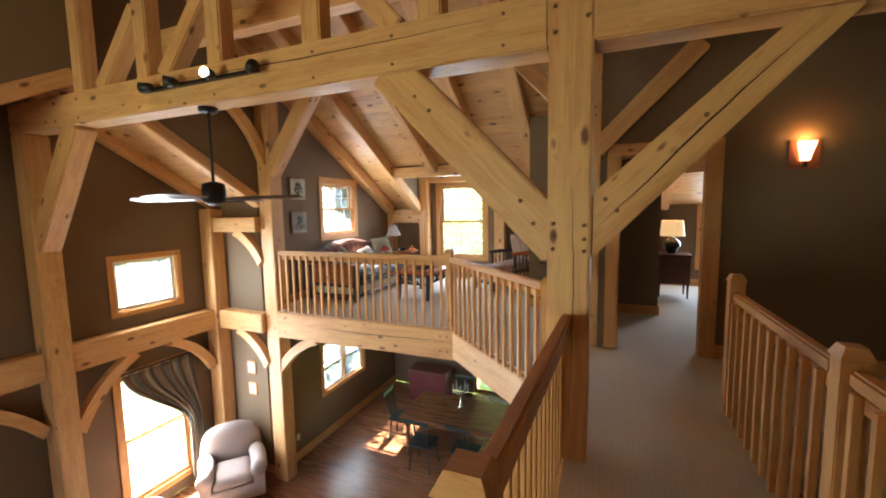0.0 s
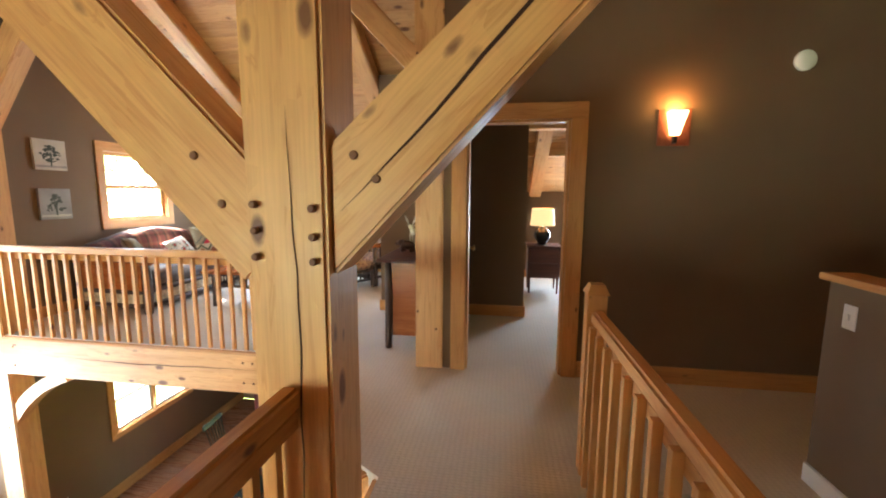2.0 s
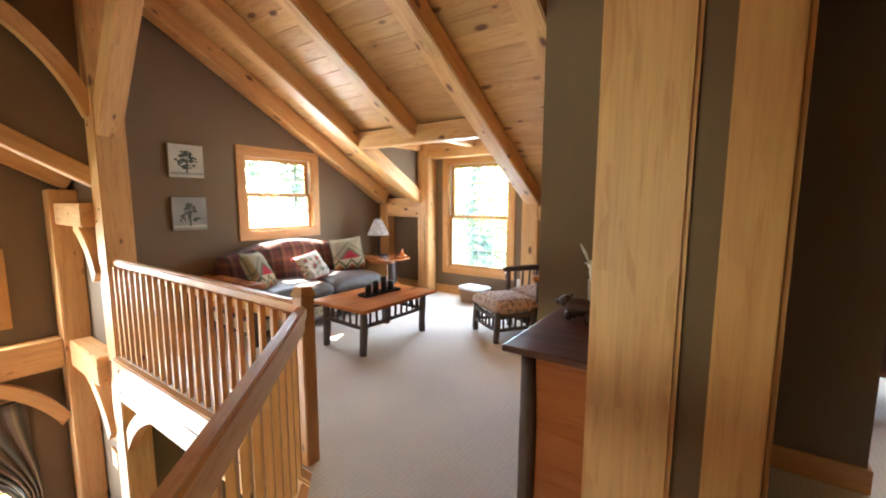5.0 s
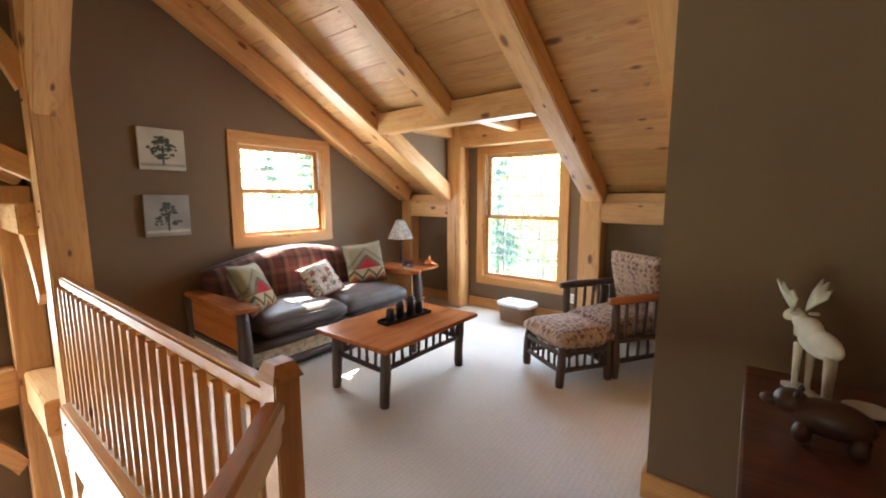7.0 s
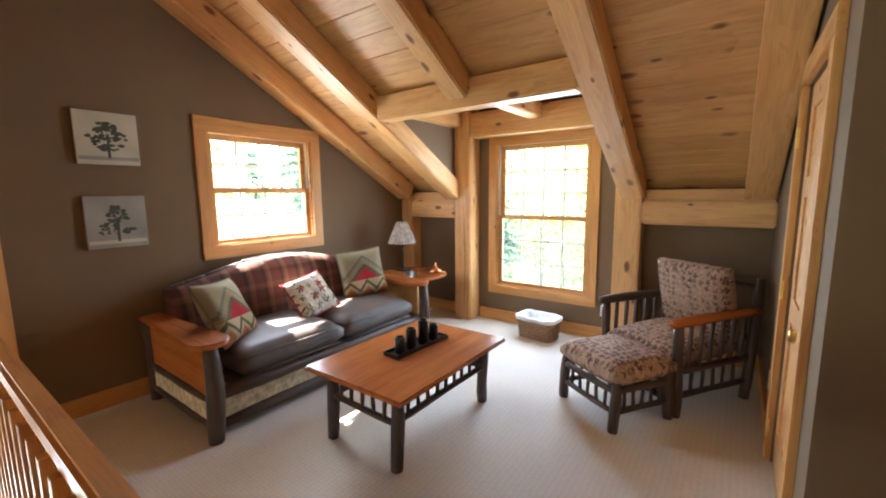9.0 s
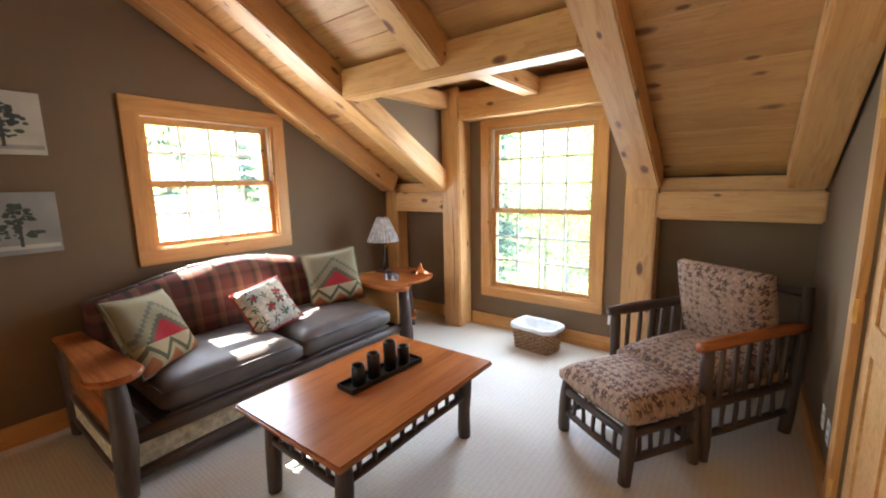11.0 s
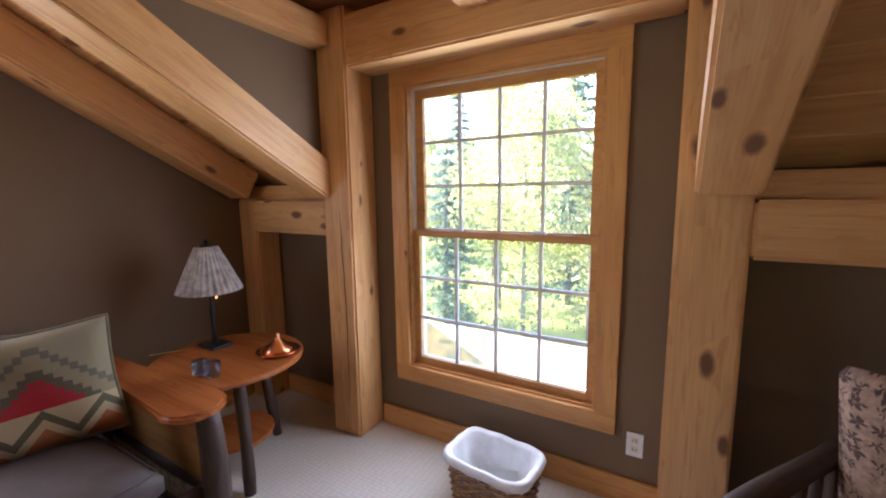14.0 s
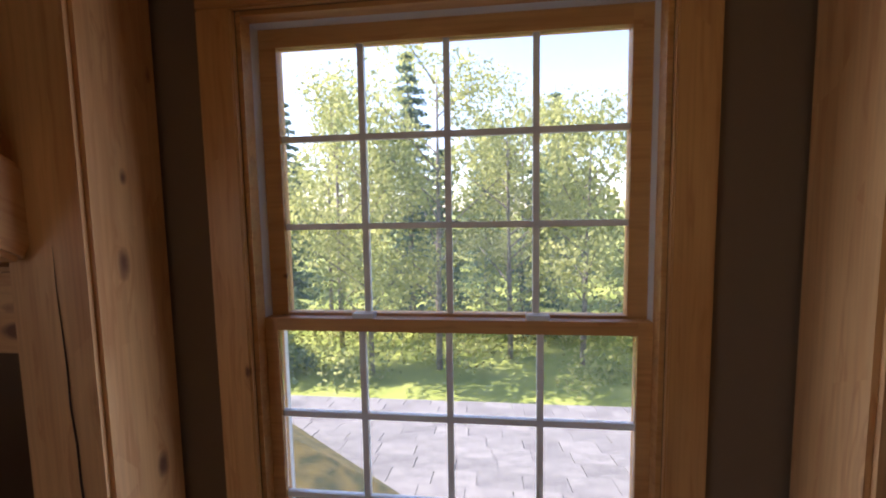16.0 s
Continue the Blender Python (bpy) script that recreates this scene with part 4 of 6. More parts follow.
# ---- windows ----
def window(name, axis, face, depth, u0, u1, z0, z1, cols, rows, label, split=True, sash_mat=None, inner=1):
    """A double-hung window in an opening: a frame, two sashes with bars, and panes. face: the room-side wall face; depth runs outwards."""
    sm = sash_mat or TRIM
    root = thing(name, None, label, "window", kind="structure")

    def p(nm, a0, a1, d0, d1, b0, b1, mt, parent=root):
        e0, e1 = face + depth * d0, face + depth * d1
        lo, hi = min(e0, e1), max(e0, e1)
        bm = box_bm(lo, hi, a0, a1, b0, b1) if axis == "x" else box_bm(a0, a1, lo, hi, b0, b1)
        return part(nm, bm, mt, parent)
    j = 0.013
    for nm, a0, a1, b0, b1 in (("window_frame", u0, u0 + j, z0, z1), ("window_frame", u1 - j, u1, z0, z1), ("window_frame", u0 + j, u1 - j, z1 - j, z1), ("window_sill", u0 + j, u1 - j, z0, z0 + j)):
        p(nm, a0, a1, 0.0, 0.26, b0, b1, TRIM)
        p(nm, a0, a1, 0.26, 1.0, b0, b1, WHITE)
    mid = (z0 + z1) / 2 - 0.012
    halves = ((z0 + j, mid + 0.022, 0.24, 0.46), (mid - 0.022, z1 - j, 0.50, 0.72)) if split else ((z0 + j, z1 - j, 0.35, 0.6),)
    for b0, b1, d0, d1 in halves:
        s = 0.036 if split and d0 < 0.4 else 0.05
        sash = p("sash", u0 + j, u0 + j + s, d0, d1, b0, b1, sm)
        for a0, a1, c0, c1 in ((u1 - j - s, u1 - j, b0, b1), (u0 + j + s, u1 - j - s, b1 - s, b1), (u0 + j + s, u1 - j - s, b0, b0 + s)):
            p("sash", a0, a1, d0, d1, c0, c1, sm)
        ga, gb, ha, hb = u0 + j + s, u1 - j - s, b0 + s, b1 - s
        dm = (d0 + d1) / 2
        pane = p("pane", ga, gb, dm - 0.01, dm + 0.01, ha, hb, GLASS)
        pane.visible_shadow = False
        b = 0.0085
        for i in range(1, cols):
            u = ga + (gb - ga) * i / cols
            p("muntin", u - b, u + b, dm - 0.06, dm + 0.06, ha, hb, WHITE)
        for i in range(1, rows):
            z = ha + (hb - ha) * i / rows
            p("muntin", ga, gb, dm - 0.05, dm + 0.05, z - b, z + b, WHITE)
        if split and d0 < 0.5 and u1 - u0 > 0.9:
            for u in (u0 + 0.3, u1 - 0.3):
                p("sash_lock", u - 0.03, u + 0.03, 0.24, 0.44, b1 + 0.001, b1 + 0.014, WHITE)
    return root


window("window_1", "x", XW, -0.16, *LW, 4, 2, "double-hung window with a grille in a pine casing")
casing("wide pine casing of the loft window", "x", XW, XW + 0.022, *LW, 0.11)
window("window_2", "y", YN, 0.16, *DW, 4, 3, "tall double-hung dormer window with a grille in a pine casing")
casing("wide pine casing of the dormer window", "y", YN - 0.022, YN, *DW, 0.098)
for u0, u1 in ((6.12, 6.77), (6.79, 7.44)):
    window("window_3", "x", XW, -0.16, u0, u1, -1.95, -1.02, 1, 1, "white dining room window", sash_mat=WHITE)
casing("pine casing of the dining window", "x", XW, XW + 0.02, *DINING_WIN, 0.08)
window("window_4", "x", XB, -0.14, *BAY_WIN, 1, 1, "small fixed window high in the bay", split=False, sash_mat=WHITE)
casing("pine casing of the small bay window", "x", XB, XB + 0.022, *BAY_WIN, 0.07)
window("window_5", "x", XB, -0.14, *TERRACE, 1, 1, "tall window behind a tied-back curtain")
casing("pine casing of the tall bay window", "x", XB, XB + 0.022, *TERRACE, 0.09)
window("window_6", "y", YN, 0.16, *BED_WIN, 1, 1, "bright bedroom window in a pine casing")
casing("pine casing of the bedroom window", "y", YN - 0.022, YN, *BED_WIN, 0.1)
window("window_7", "y", YS, -0.16, *SOUTH_WIN, 4, 1, "high window of the great room", split=False)
window("window_8", "y", YN, 0.16, -2.9, -1.3, LOW + 0.02, -0.75, 2, 1, "glazed garden door of the dining room", split=False)


# ---- railings ----
def railing(p0, p1, n, top=0.92, base=0.0, label="pine railing with square balusters"):
    """Top rail and square balusters between two plan points."""
    a_, b__ = Vector((*p0, 0)), Vector((*p1, 0))
    root = thing("railing", along((*p0, base), (*p1, base)), label, "railing")
    L = (b__ - a_).length
    timber("top_rail", (0, 0, top - 0.035), (L, 0, top - 0.035), 0.062, 0.07, TRIM, root, bevel=0.012)
    timber("fillet", (0, 0, top - 0.105), (L, 0, top - 0.105), 0.036, 0.06, TRIM, root, bevel=0.003)
    h = top - 0.07
    bm = box_bm(0, h, -0.016, 0.016, -0.016, 0.016, 0.003)
    first = None
    for i in range(n):
        m = pose((i + 0.5) * L / n, 0, 0.0, 0, -90, 0) @ pose(0, -0.034, 0)
        if first is None:
            first = part("baluster", bm, TRIM, root, "", m)
        else:
            share("baluster", first, m, root)
    return root


def newel(x, y, top=1.0, s=0.095, turn=0.0, z0=0.0):
    root = thing("newel_post", pose(x, y, z0, 0, 0, turn), "square pine newel post with a chamfered cap", "newel post", "newel posts")
    timber("shaft", (0, 0, 0), (0, 0, top - z0 - 0.05), s, s, TRIM, root, up=(1, 0, 0), bevel=0.005)
    bm = box_bm(-s / 2 - 0.008, s / 2 + 0.008, -s / 2 - 0.008, s / 2 + 0.008, top - z0 - 0.05, top - z0)
    for v in bm.verts:
        if v.co.z > top - z0 - 0.01:
            v.co.x *= 0.62
            v.co.y *= 0.62
    part("cap", bm, TRIM, root)
    return root


CORNER, NB = (-1.895, 4.855), (-0.44, 3.34)
newel(*CORNER, 1.035, 0.085)
newel(*NB, 0.985, 0.10, 0)
railing((-4.768, 4.85), (-1.94, 4.855), 22, 0.95, label="pine loft railing with square balusters")
railing((-1.855, 4.81), (-0.475, 3.385), 15, 0.94, label="diagonal pine loft railing with square balusters")
railing((-0.40, 3.29), (-0.24, 2.72), 4, label="short pine railing behind the walkway post")
railing((-0.215, 2.47), (-0.27, 0.86), 15, label="pine walkway railing with square balusters")
newel(-0.275, 0.80, 1.0, 0.12)
railing((-0.28, 0.74), (-0.28, -1.8), 22, label="pine walkway railing with square balusters")
newel(0.885, 3.52, 1.045, 0.095)
railing((0.885, 3.47), (0.89, 2.09), 10, label="pine stair railing with square balusters")
newel(0.90, 2.03, 1.0, 0.095)
railing((0.90, 1.97), (0.90, -1.8), 26, label="pine stair railing with square balusters")

# stairs
st = thing("stairs", None, "carpeted stairs going down beside the half wall", "stairs", kind="structure")
for i in range(14):
    part("step", box_bm(0.985, 2.005, 3.40 - 0.27 * (i + 1), 3.42 - 0.27 * i, -0.19 * (i + 1) - 0.16, -0.19 * (i + 1), 0.012), CARPET, st)


# ---- loft furniture ----
def sofa():
    s = thing("sofa", None, "lodge sofa with plaid camel back, suede seats and log frame", "sofa")
    x0, x1, y0, y1 = -4.93, -3.93, 5.70, 7.82
    # camel back
    bm = bmesh.new()
    N, rings = 24, []
    for i in range(N + 1):
        t = i / N
        y = y0 + 0.12 + t * (y1 - y0 - 0.24)
        zt = 0.84 + 0.15 * math.sin(math.pi * t) ** 1.3
        prof = [(-4.60, 0.34), (-4.61, 0.55), (-4.65, zt - 0.15), (-4.685, zt - 0.075), (-4.735, zt - 0.022), (-4.80, zt), (-4.86, zt - 0.03), (-4.89, 0.34)]
        rings.append([bm.verts.new((px, y, pz)) for px, pz in prof])
    for r0, r1 in zip(rings, rings[1:]):
        for k in range(len(r0)):
            bm.faces.new((r0[k], r0[(k + 1) % 8], r1[(k + 1) % 8], r1[k]))
    bm.faces.new(rings[0]), bm.faces.new(rings[-1])
    part("backrest", bm, PLAID, s, "red and brown plaid wool backrest", smooth=True)
    # dark roll along the top of the back
    for i in range(12):
        t0, t1 = i / 12, (i + 1) / 12
        f = lambda t: (-4.875, y0 + 0.12 + t * (y1 - y0 - 0.24), 0.825 + 0.15 * math.sin(math.pi * t) ** 1.3)
        log("back_roll", f(t0), f(t1), 0.018, s, i, LEATHER)
    # seat cushions
    for a0, a1 in ((5.90, 6.755), (6.765, 7.62)):
        part("seat_cushion", cushion_bm(0.74, a1 - a0, 0.20, 0.16, 14, 10.0), LEATHER, s, "dark brown suede seat cushion", pose(-4.30, (a0 + a1) / 2, 0.315), True)
        for y in (a0 + 0.015, a1 - 0.015):
            log("cushion_piping", (-4.62, y, 0.468), (-3.955, y, 0.468), 0.005, s, 7, LEATHER)
        for z in (0.345, 0.468):
            log("cushion_piping", (-3.937, a0 + 0.02, z), (-3.937, a1 - 0.02, z), 0.005, s, 8, LEATHER)
    part("deck", box_bm(-4.88, -3.97, 5.88, 7.64, 0.27, 0.32, 0.01), LEATHER, s)
    # front: logs and birch bark
    log("front_rail", (-3.96, 5.75, 0.275), (-3.96, 7.77, 0.275), 0.042, s, 1)
    log("front_rail", (-3.955, 5.75, 0.085), (-3.955, 7.77, 0.085), 0.035, s, 2)
    part("bark_panel", box_bm(-4.0, -3.975, 5.78, 7.74, 0.10, 0.26), BIRCH, s, "pale birch bark panel")
    for yc, nm in ((5.72, "near"), (7.80, "far")):
        sg = 1 if yc < 6 else -1
        part("arm_panel", box_bm(-4.86, -4.0, yc - 0.012, yc + 0.012, 0.28, 0.60), TRIM if yc > 6 else TABLEWOOD, s, "honey pine arm panel")
        part("bark_panel", box_bm(-4.86, -4.0, yc - 0.015, yc + 0.015, 0.12, 0.24), BIRCH, s, "pale birch bark panel")
        log("side_rail", (-4.9, yc, 0.265), (-3.95, yc, 0.265), 0.03, s, 3)
        log("side_rail", (-4.9, yc, 0.095), (-3.95, yc, 0.095), 0.03, s, 4)
        log("leg", (-3.935, yc, 0.0), (-3.93, yc, 0.61), 0.056, s, 5)
        log("leg", (-4.89, yc, 0.0), (-4.89, yc, 0.62), 0.05, s, 6)
        # paddle arm, wide and round at the front
        c = yc + sg * 0.02
        pts = [(-4.92, c - 0.075), (-4.45, c - 0.085), (-4.2, c - 0.10)]
        pts += [(-4.0 + 0.13 * math.sin(a_), c - 0.125 * math.cos(a_)) for a_ in [math.pi * k / 8 for k in range(9)]]
        pts += [(-4.2, c + 0.10), (-4.45, c + 0.085), (-4.92, c + 0.075)]
        bm = slab_poly_bm(pts, 0.615, 0.65)
        bmesh.ops.bevel(bm, geom=[e_ for e_ in bm.edges if abs(e_.verts[0].co.z - e_.verts[1].co.z) < 1e-5], offset=0.01, segments=2, affect="EDGES")
        part("armrest", bm, TABLEWOOD, s, "flat red-stained paddle armrest")
    return s


sofa()


def pillow(m, material, label, w=0.46, edge=None):
    root = thing("throw_pillow", m, label, "pillow")
    bm = bmesh.new()
    bmesh.ops.create_grid(bm, x_segments=14, y_segments=14, size=1.0)
    top = bm.verts[:]
    dup = bmesh.ops.duplicate(bm, geom=bm.verts[:] + bm.edges[:] + bm.faces[:])
    low = [g for g in dup["geom"] if isinstance(g, bmesh.types.BMVert)]
    rnd = random.Random(3)
    for vs, sg in ((top, 1), (low, -1)):
        for v in vs:
            u, q = v.co.x, v.co.y
            pinch = 1 - 0.07 * (1 - min(abs(u), 1) ** 2) * abs(q) ** 3 - 0.07 * (1 - q * q) * abs(u) ** 3
            f = max(0.0, (1 - u ** 4) * (1 - q ** 4)) ** 0.5
            v.co = Vector((u * w / 2 * pinch, q * w / 2 * pinch, sg * (0.004 + 0.075 * f * (1 + 0.08 * math.sin(5 * u + 3 * q)))))
    bmesh.ops.bridge_loops(bm, edges=[e_ for e_ in bm.edges if e_.is_boundary])
    part("cover", bm, material, root, smooth=True)
    if edge:
        # corded seam round the four pinched sides
        loop = []
        for k in range(48):
            side, t = divmod(k, 12)
            a_ = -1 + 2 * t / 12
            u, q = ((a_, -1), (1, a_), (-a_, 1), (-1, -a_))[side]
            pinch = 1 - 0.07 * (1 - u * u) * abs(q) ** 3 - 0.07 * (1 - q * q) * abs(u) ** 3
            loop.append(Vector((u * w / 2 * pinch, q * w / 2 * pinch, 0)))
        bm = bmesh.new()
        rings = []
        for k, p_ in enumerate(loop):
            out = (loop[(k + 1) % 48] - loop[k - 1]).cross(Vector((0, 0, 1))).normalized()
            rings.append([bm.verts.new(p_ + 0.009 * (out * math.cos(a_) + Vector((0, 0, math.sin(a_))))) for a_ in [math.pi * 2 * n_ / 6 for n_ in range(6)]])
        for k in range(48):
            for n_ in range(6):
                bm.faces.new((rings[k][n_], rings[k][(n_ + 1) % 6], rings[(k + 1) % 48][(n_ + 1) % 6], rings[(k + 1) % 48][n_]))
        part("piping", bm, edge, root, "corded seam", smooth=True)
    return root


def lean(x, y, z, yaw, tilt, spin=0.0):
    """A pillow stood up, its face to +x turned by yaw and tilted back."""
    return pose(x, y, z, 0, 0, yaw) @ pose(0, 0, 0, 90 - tilt, 0, 90) @ pose(0, 0, 0, 0, 0, spin)


OLIVE, REDCORD = plain("olive_cord", (0.13, 0.105, 0.055), 0.9), plain("red_cord", (0.36, 0.03, 0.03), 0.9)
pillow(lean(-4.34, 6.03, 0.70, 38, 28, -6), KILIM, "kilim throw pillow in red, black and tan on the sofa", 0.48, OLIVE)
pillow(lean(-4.36, 6.77, 0.66, -8, 36, 14), HOLLY, "cream holly and berry throw pillow with red edge", 0.38, REDCORD)
pillow(lean(-4.44, 7.45, 0.74, -20, 18, 4), KILIM, "kilim throw pillow in red, black and tan in the sofa corner", 0.48, OLIVE)


def coffee_table():
    s = thing("coffee_table", None, "low pine coffee table on dark log legs with spindles", "coffee table")
    x0, x1, y0, y1 = -3.49, -2.69, 6.07, 7.22
    bm = box_bm(x0, x1, y0, y1, 0.452, 0.484)
    bmesh.ops.bevel(bm, geom=bm.edges[:], offset=0.008, segments=2, affect="EDGES")
    for v in bm.verts:
        v.co -= Vector((-3.09, 6.645, 0.468))
        v.co.xy = (v.co.y, -v.co.x)
    part("tabletop", bm, TABLEWOOD, s, "glossy honey-orange pine top", pose(-3.09, 6.645, 0.468, 0, 0, 90))
    lx, ly = (-3.37, -2.82), (6.18, 7.11)
    for i, x in enumerate(lx):
        for k, y in enumerate(ly):
            log("leg", (x, y, 0.0), (x, y, 0.455), 0.040, s, 10 + i * 2 + k)
    for x in lx:
        for z, r in ((0.43, 0.024), (0.285, 0.021)):
            log("rail", (x, ly[0], z), (x, ly[1], z - (0.0 if z > 0.4 else 0.012)), r, s, 20)
        for k in range(9):
            y = ly[0] + (k + 1) * (ly[1] - ly[0]) / 10
            log("spindle", (x, y, 0.29), (x, y, 0.43), 0.013, s, 30 + k)
    for y in ly:
        for z, r in ((0.43, 0.024), (0.285, 0.021)):
            log("rail", (lx[0], y, z), (lx[1], y, z - (0.0 if z > 0.4 else 0.012)), r, s, 21)
        for k in range(5):
            x = lx[0] + (k + 1) * (lx[1] - lx[0]) / 6
            log("spindle", (x, y, 0.29), (x, y, 0.43), 0.013, s, 40 + k)
    return s


coffee_table()
tr = thing("candle_tray", pose(-3.115, 6.72, 0.485, 0, 0, 86), "long narrow black metal candle tray on the coffee table", "tray")
part("tray_base", box_bm(-0.25, 0.25, -0.058, 0.058, 0.0, 0.008, 0.002), BLACK, tr)
for a0, a1, b0, b1 in ((-0.25, 0.25, -0.064, -0.058), (-0.25, 0.25, 0.058, 0.064), (-0.256, -0.25, -0.064, 0.064), (0.25, 0.256, -0.064, 0.064)):
    part("tray_rim", box_bm(a0, a1, b0, b1, 0.0, 0.028), BLACK, tr)
for i, (dx, h) in enumerate(((-0.165, 0.105), (-0.06, 0.135), (0.06, 0.165), (0.165, 0.105))):
    c = thing("candle", tr.matrix_basis @ pose(dx, 0, 0.008), "black pillar candle with an uneven melted rim", "candle", "candles on the tray")
    part("wax", lathe_bm([(0.037, 0), (0.037, h), (0.033, h + 0.004), (0.027, h - 0.006), (0.022, h - 0.018), (0.001, h - 0.02)], 16), WAX, c, smooth=True)
    part("wick", lathe_bm([(0.0025, h - 0.02), (0.002, h + 0.002)], 6), BLACK, c)


def log_seat(root, w, d, top, seeds, spindles, low):
    """Four short logs, rails on all sides and spindles between them."""
    for i, (sx, sy) in enumerate(((-1, -1), (1, -1), (1, 1), (-1, 1))):
        log("leg", (sx * w / 2, sy * d / 2, 0), (sx * w / 2, sy * d / 2, top), 0.036, root, seeds + i)
    cs = [(-w / 2, -d / 2), (w / 2, -d / 2), (w / 2, d / 2), (-w / 2, d / 2)]
    for i in range(4):
        a_, b__ = cs[i], cs[(i + 1) % 4]
        for z, r in ((top - 0.06, 0.024), (low, 0.021)):
            log("rail", (*a_, z), (*b__, z), r, root, seeds + 5 + i)
        for k in range(spindles):
            t = (k + 1) / (spindles + 1)
            x, y = a_[0] + (b__[0] - a_[0]) * t, a_[1] + (b__[1] - a_[1]) * t
            log("spindle", (x, y, low), (x, y, top - 0.06), 0.012, root, seeds + 9 + k)


OTT = pose(-2.01, 7.58, 0, 0, 0, -33.5)
ot = thing("ottoman", OTT, "log-framed ottoman with a floral tapestry cushion", "ottoman")
log_seat(ot, 0.50, 0.46, 0.33, 60, 5, 0.13)
part("cushion", cushion_bm(0.56, 0.52, 0.15, 0.3, 14, 8.0), FLORAL, ot, "dusty mauve floral cushion", pose(0, 0, 0.295), True)

CH = pose(-1.925, 7.855, 0, 0, 0, -33.5)
ch = thing("armchair", CH, "dark log armchair with floral tapestry cushions", "armchair")
for sx in (-1, 1):
    x = sx * 0.335
    log("front_leg", (x, 0.02, 0), (x, 0.02, 0.645), 0.036, ch, 70)
    log("back_leg", (x, 0.72, 0), (x, 0.80, 0.90), 0.036, ch, 71)
    log("side_rail", (x, 0.02, 0.14), (x, 0.72, 0.14), 0.022, ch, 72)
    log("side_rail", (x, 0.02, 0.32), (x, 0.72, 0.32), 0.027, ch, 73)
    arm = log("armrest", (x, -0.05, 0.668), (x, 0.80, 0.655), 0.036, ch, 74, label="honey-worn log armrest", material=TABLEWOOD if sx > 0 else BARK)
    for k in range(6):
        y = 0.11 + k * 0.105
        log("arm_spindle", (x, y, 0.33), (x, y + 0.015, 0.65), 0.0155, ch, 75 + k)
        if k < 5:
            log("low_spindle", (x, y + 0.05, 0.14), (x, y + 0.05, 0.31), 0.013, ch, 82 + k)
log("front_rail", (-0.335, 0.02, 0.27), (0.335, 0.02, 0.27), 0.028, ch, 90)
log("front_rail", (-0.335, 0.02, 0.13), (0.335, 0.02, 0.13), 0.022, ch, 91)
for k in range(5):
    log("low_spindle", (-0.22 + k * 0.11, 0.02, 0.13), (-0.22 + k * 0.11, 0.02, 0.27), 0.012, ch, 92 + k)
log("back_rail", (-0.335, 0.80, 0.86), (0.335, 0.80, 0.86), 0.028, ch, 97)
log("back_rail", (-0.335, 0.75, 0.45), (0.335, 0.75, 0.45), 0.025, ch, 98)
part("seat_cushion", cushion_bm(0.60, 0.66, 0.16, 0.3, 14, 8.0), FLORAL, ch, "dusty mauve floral seat cushion", pose(0, 0.33, 0.305, 3), True)
part("back_cushion", cushion_bm(0.60, 0.56, 0.17, 0.3, 14, 8.0), FLORAL, ch, "dusty mauve floral back cushion", pose(0, 0.615, 0.715, 104, 0, 0) @ pose(0, 0, -0.06), True)

# side table with its lamp and dishes
sd = thing("side_table", pose(-4.37, 8.17, 0), "round red-stained side table on dark log legs", "side table")
part("tabletop", lathe_bm([(0.365, 0), (0.38, 0.008), (0.38, 0.022), (0.37, 0.03)], 40), TABLEWOOD, sd, "round glossy red-brown top", pose(0, 0, 0.60))
for k in range(3):
    a_ = radians(-22 + 120 * k)
    log("leg", (0.30 * math.cos(a_), 0.30 * math.sin(a_), 0), (0.20 * math.cos(a_), 0.20 * math.sin(a_), 0.6), 0.03, sd, 100 + k)
part("shelf", lathe_bm([(0.2, 0), (0.2, 0.02)], 24), TABLEWOOD, sd, "", pose(0, 0, 0.18))
lp = thing("table_lamp", pose(-4.58, 8.22, 0.63), "dark bronze table lamp with a pleated grey shade", "lamp")
part("base", box_bm(-0.075, 0.075, -0.06, 0.06, 0, 0.018, 0.006), BLACK, lp)
part("stem", lathe_bm([(0.016, 0.018), (0.012, 0.1), (0.016, 0.2), (0.009, 0.26), (0.014, 0.33)], 12), BLACK, lp, smooth=True)
part("arm", box_bm(-0.01, 0.055, -0.008, 0.008, 0.285, 0.305, 0.003), COPPER, lp)
bm = bmesh.new()
N = 60
rr = [[bm.verts.new(((r + (0.004 if k % 2 else -0.004) * (r / 0.15)) * math.cos(2 * math.pi * k / N), (r + (0.004 if k % 2 else -0.004) * (r / 0.15)) * math.sin(2 * math.pi * k / N), z)) for k in range(N)] for r, z in ((0.168, 0.33), (0.112, 0.46), (0.058, 0.58))]
for r0, r1 in zip(rr, rr[1:]):
    for k in range(N):
        bm.faces.new((r0[k], r0[(k + 1) % N], r1[(k + 1) % N], r1[k]))
part("shade", bm, SHADEGREY, lp, "pleated grey-brown shade")
part("finial", lathe_bm([(0.045, 0.572), (0.03, 0.585), (0.006, 0.595), (0.012, 0.607), (0.002, 0.617)], 14), BLACK, lp)
part("cord", log_bm(0.22, 0.003, 2), BRASS, lp, "thin gold cord", along((-0.05, -0.08, 0.004), (-0.17, -0.26, 0.004)))
dish = thing("copper_dish", pose(-4.17, 8.33, 0.63), "hammered copper dish with a pointed lid", "dish")
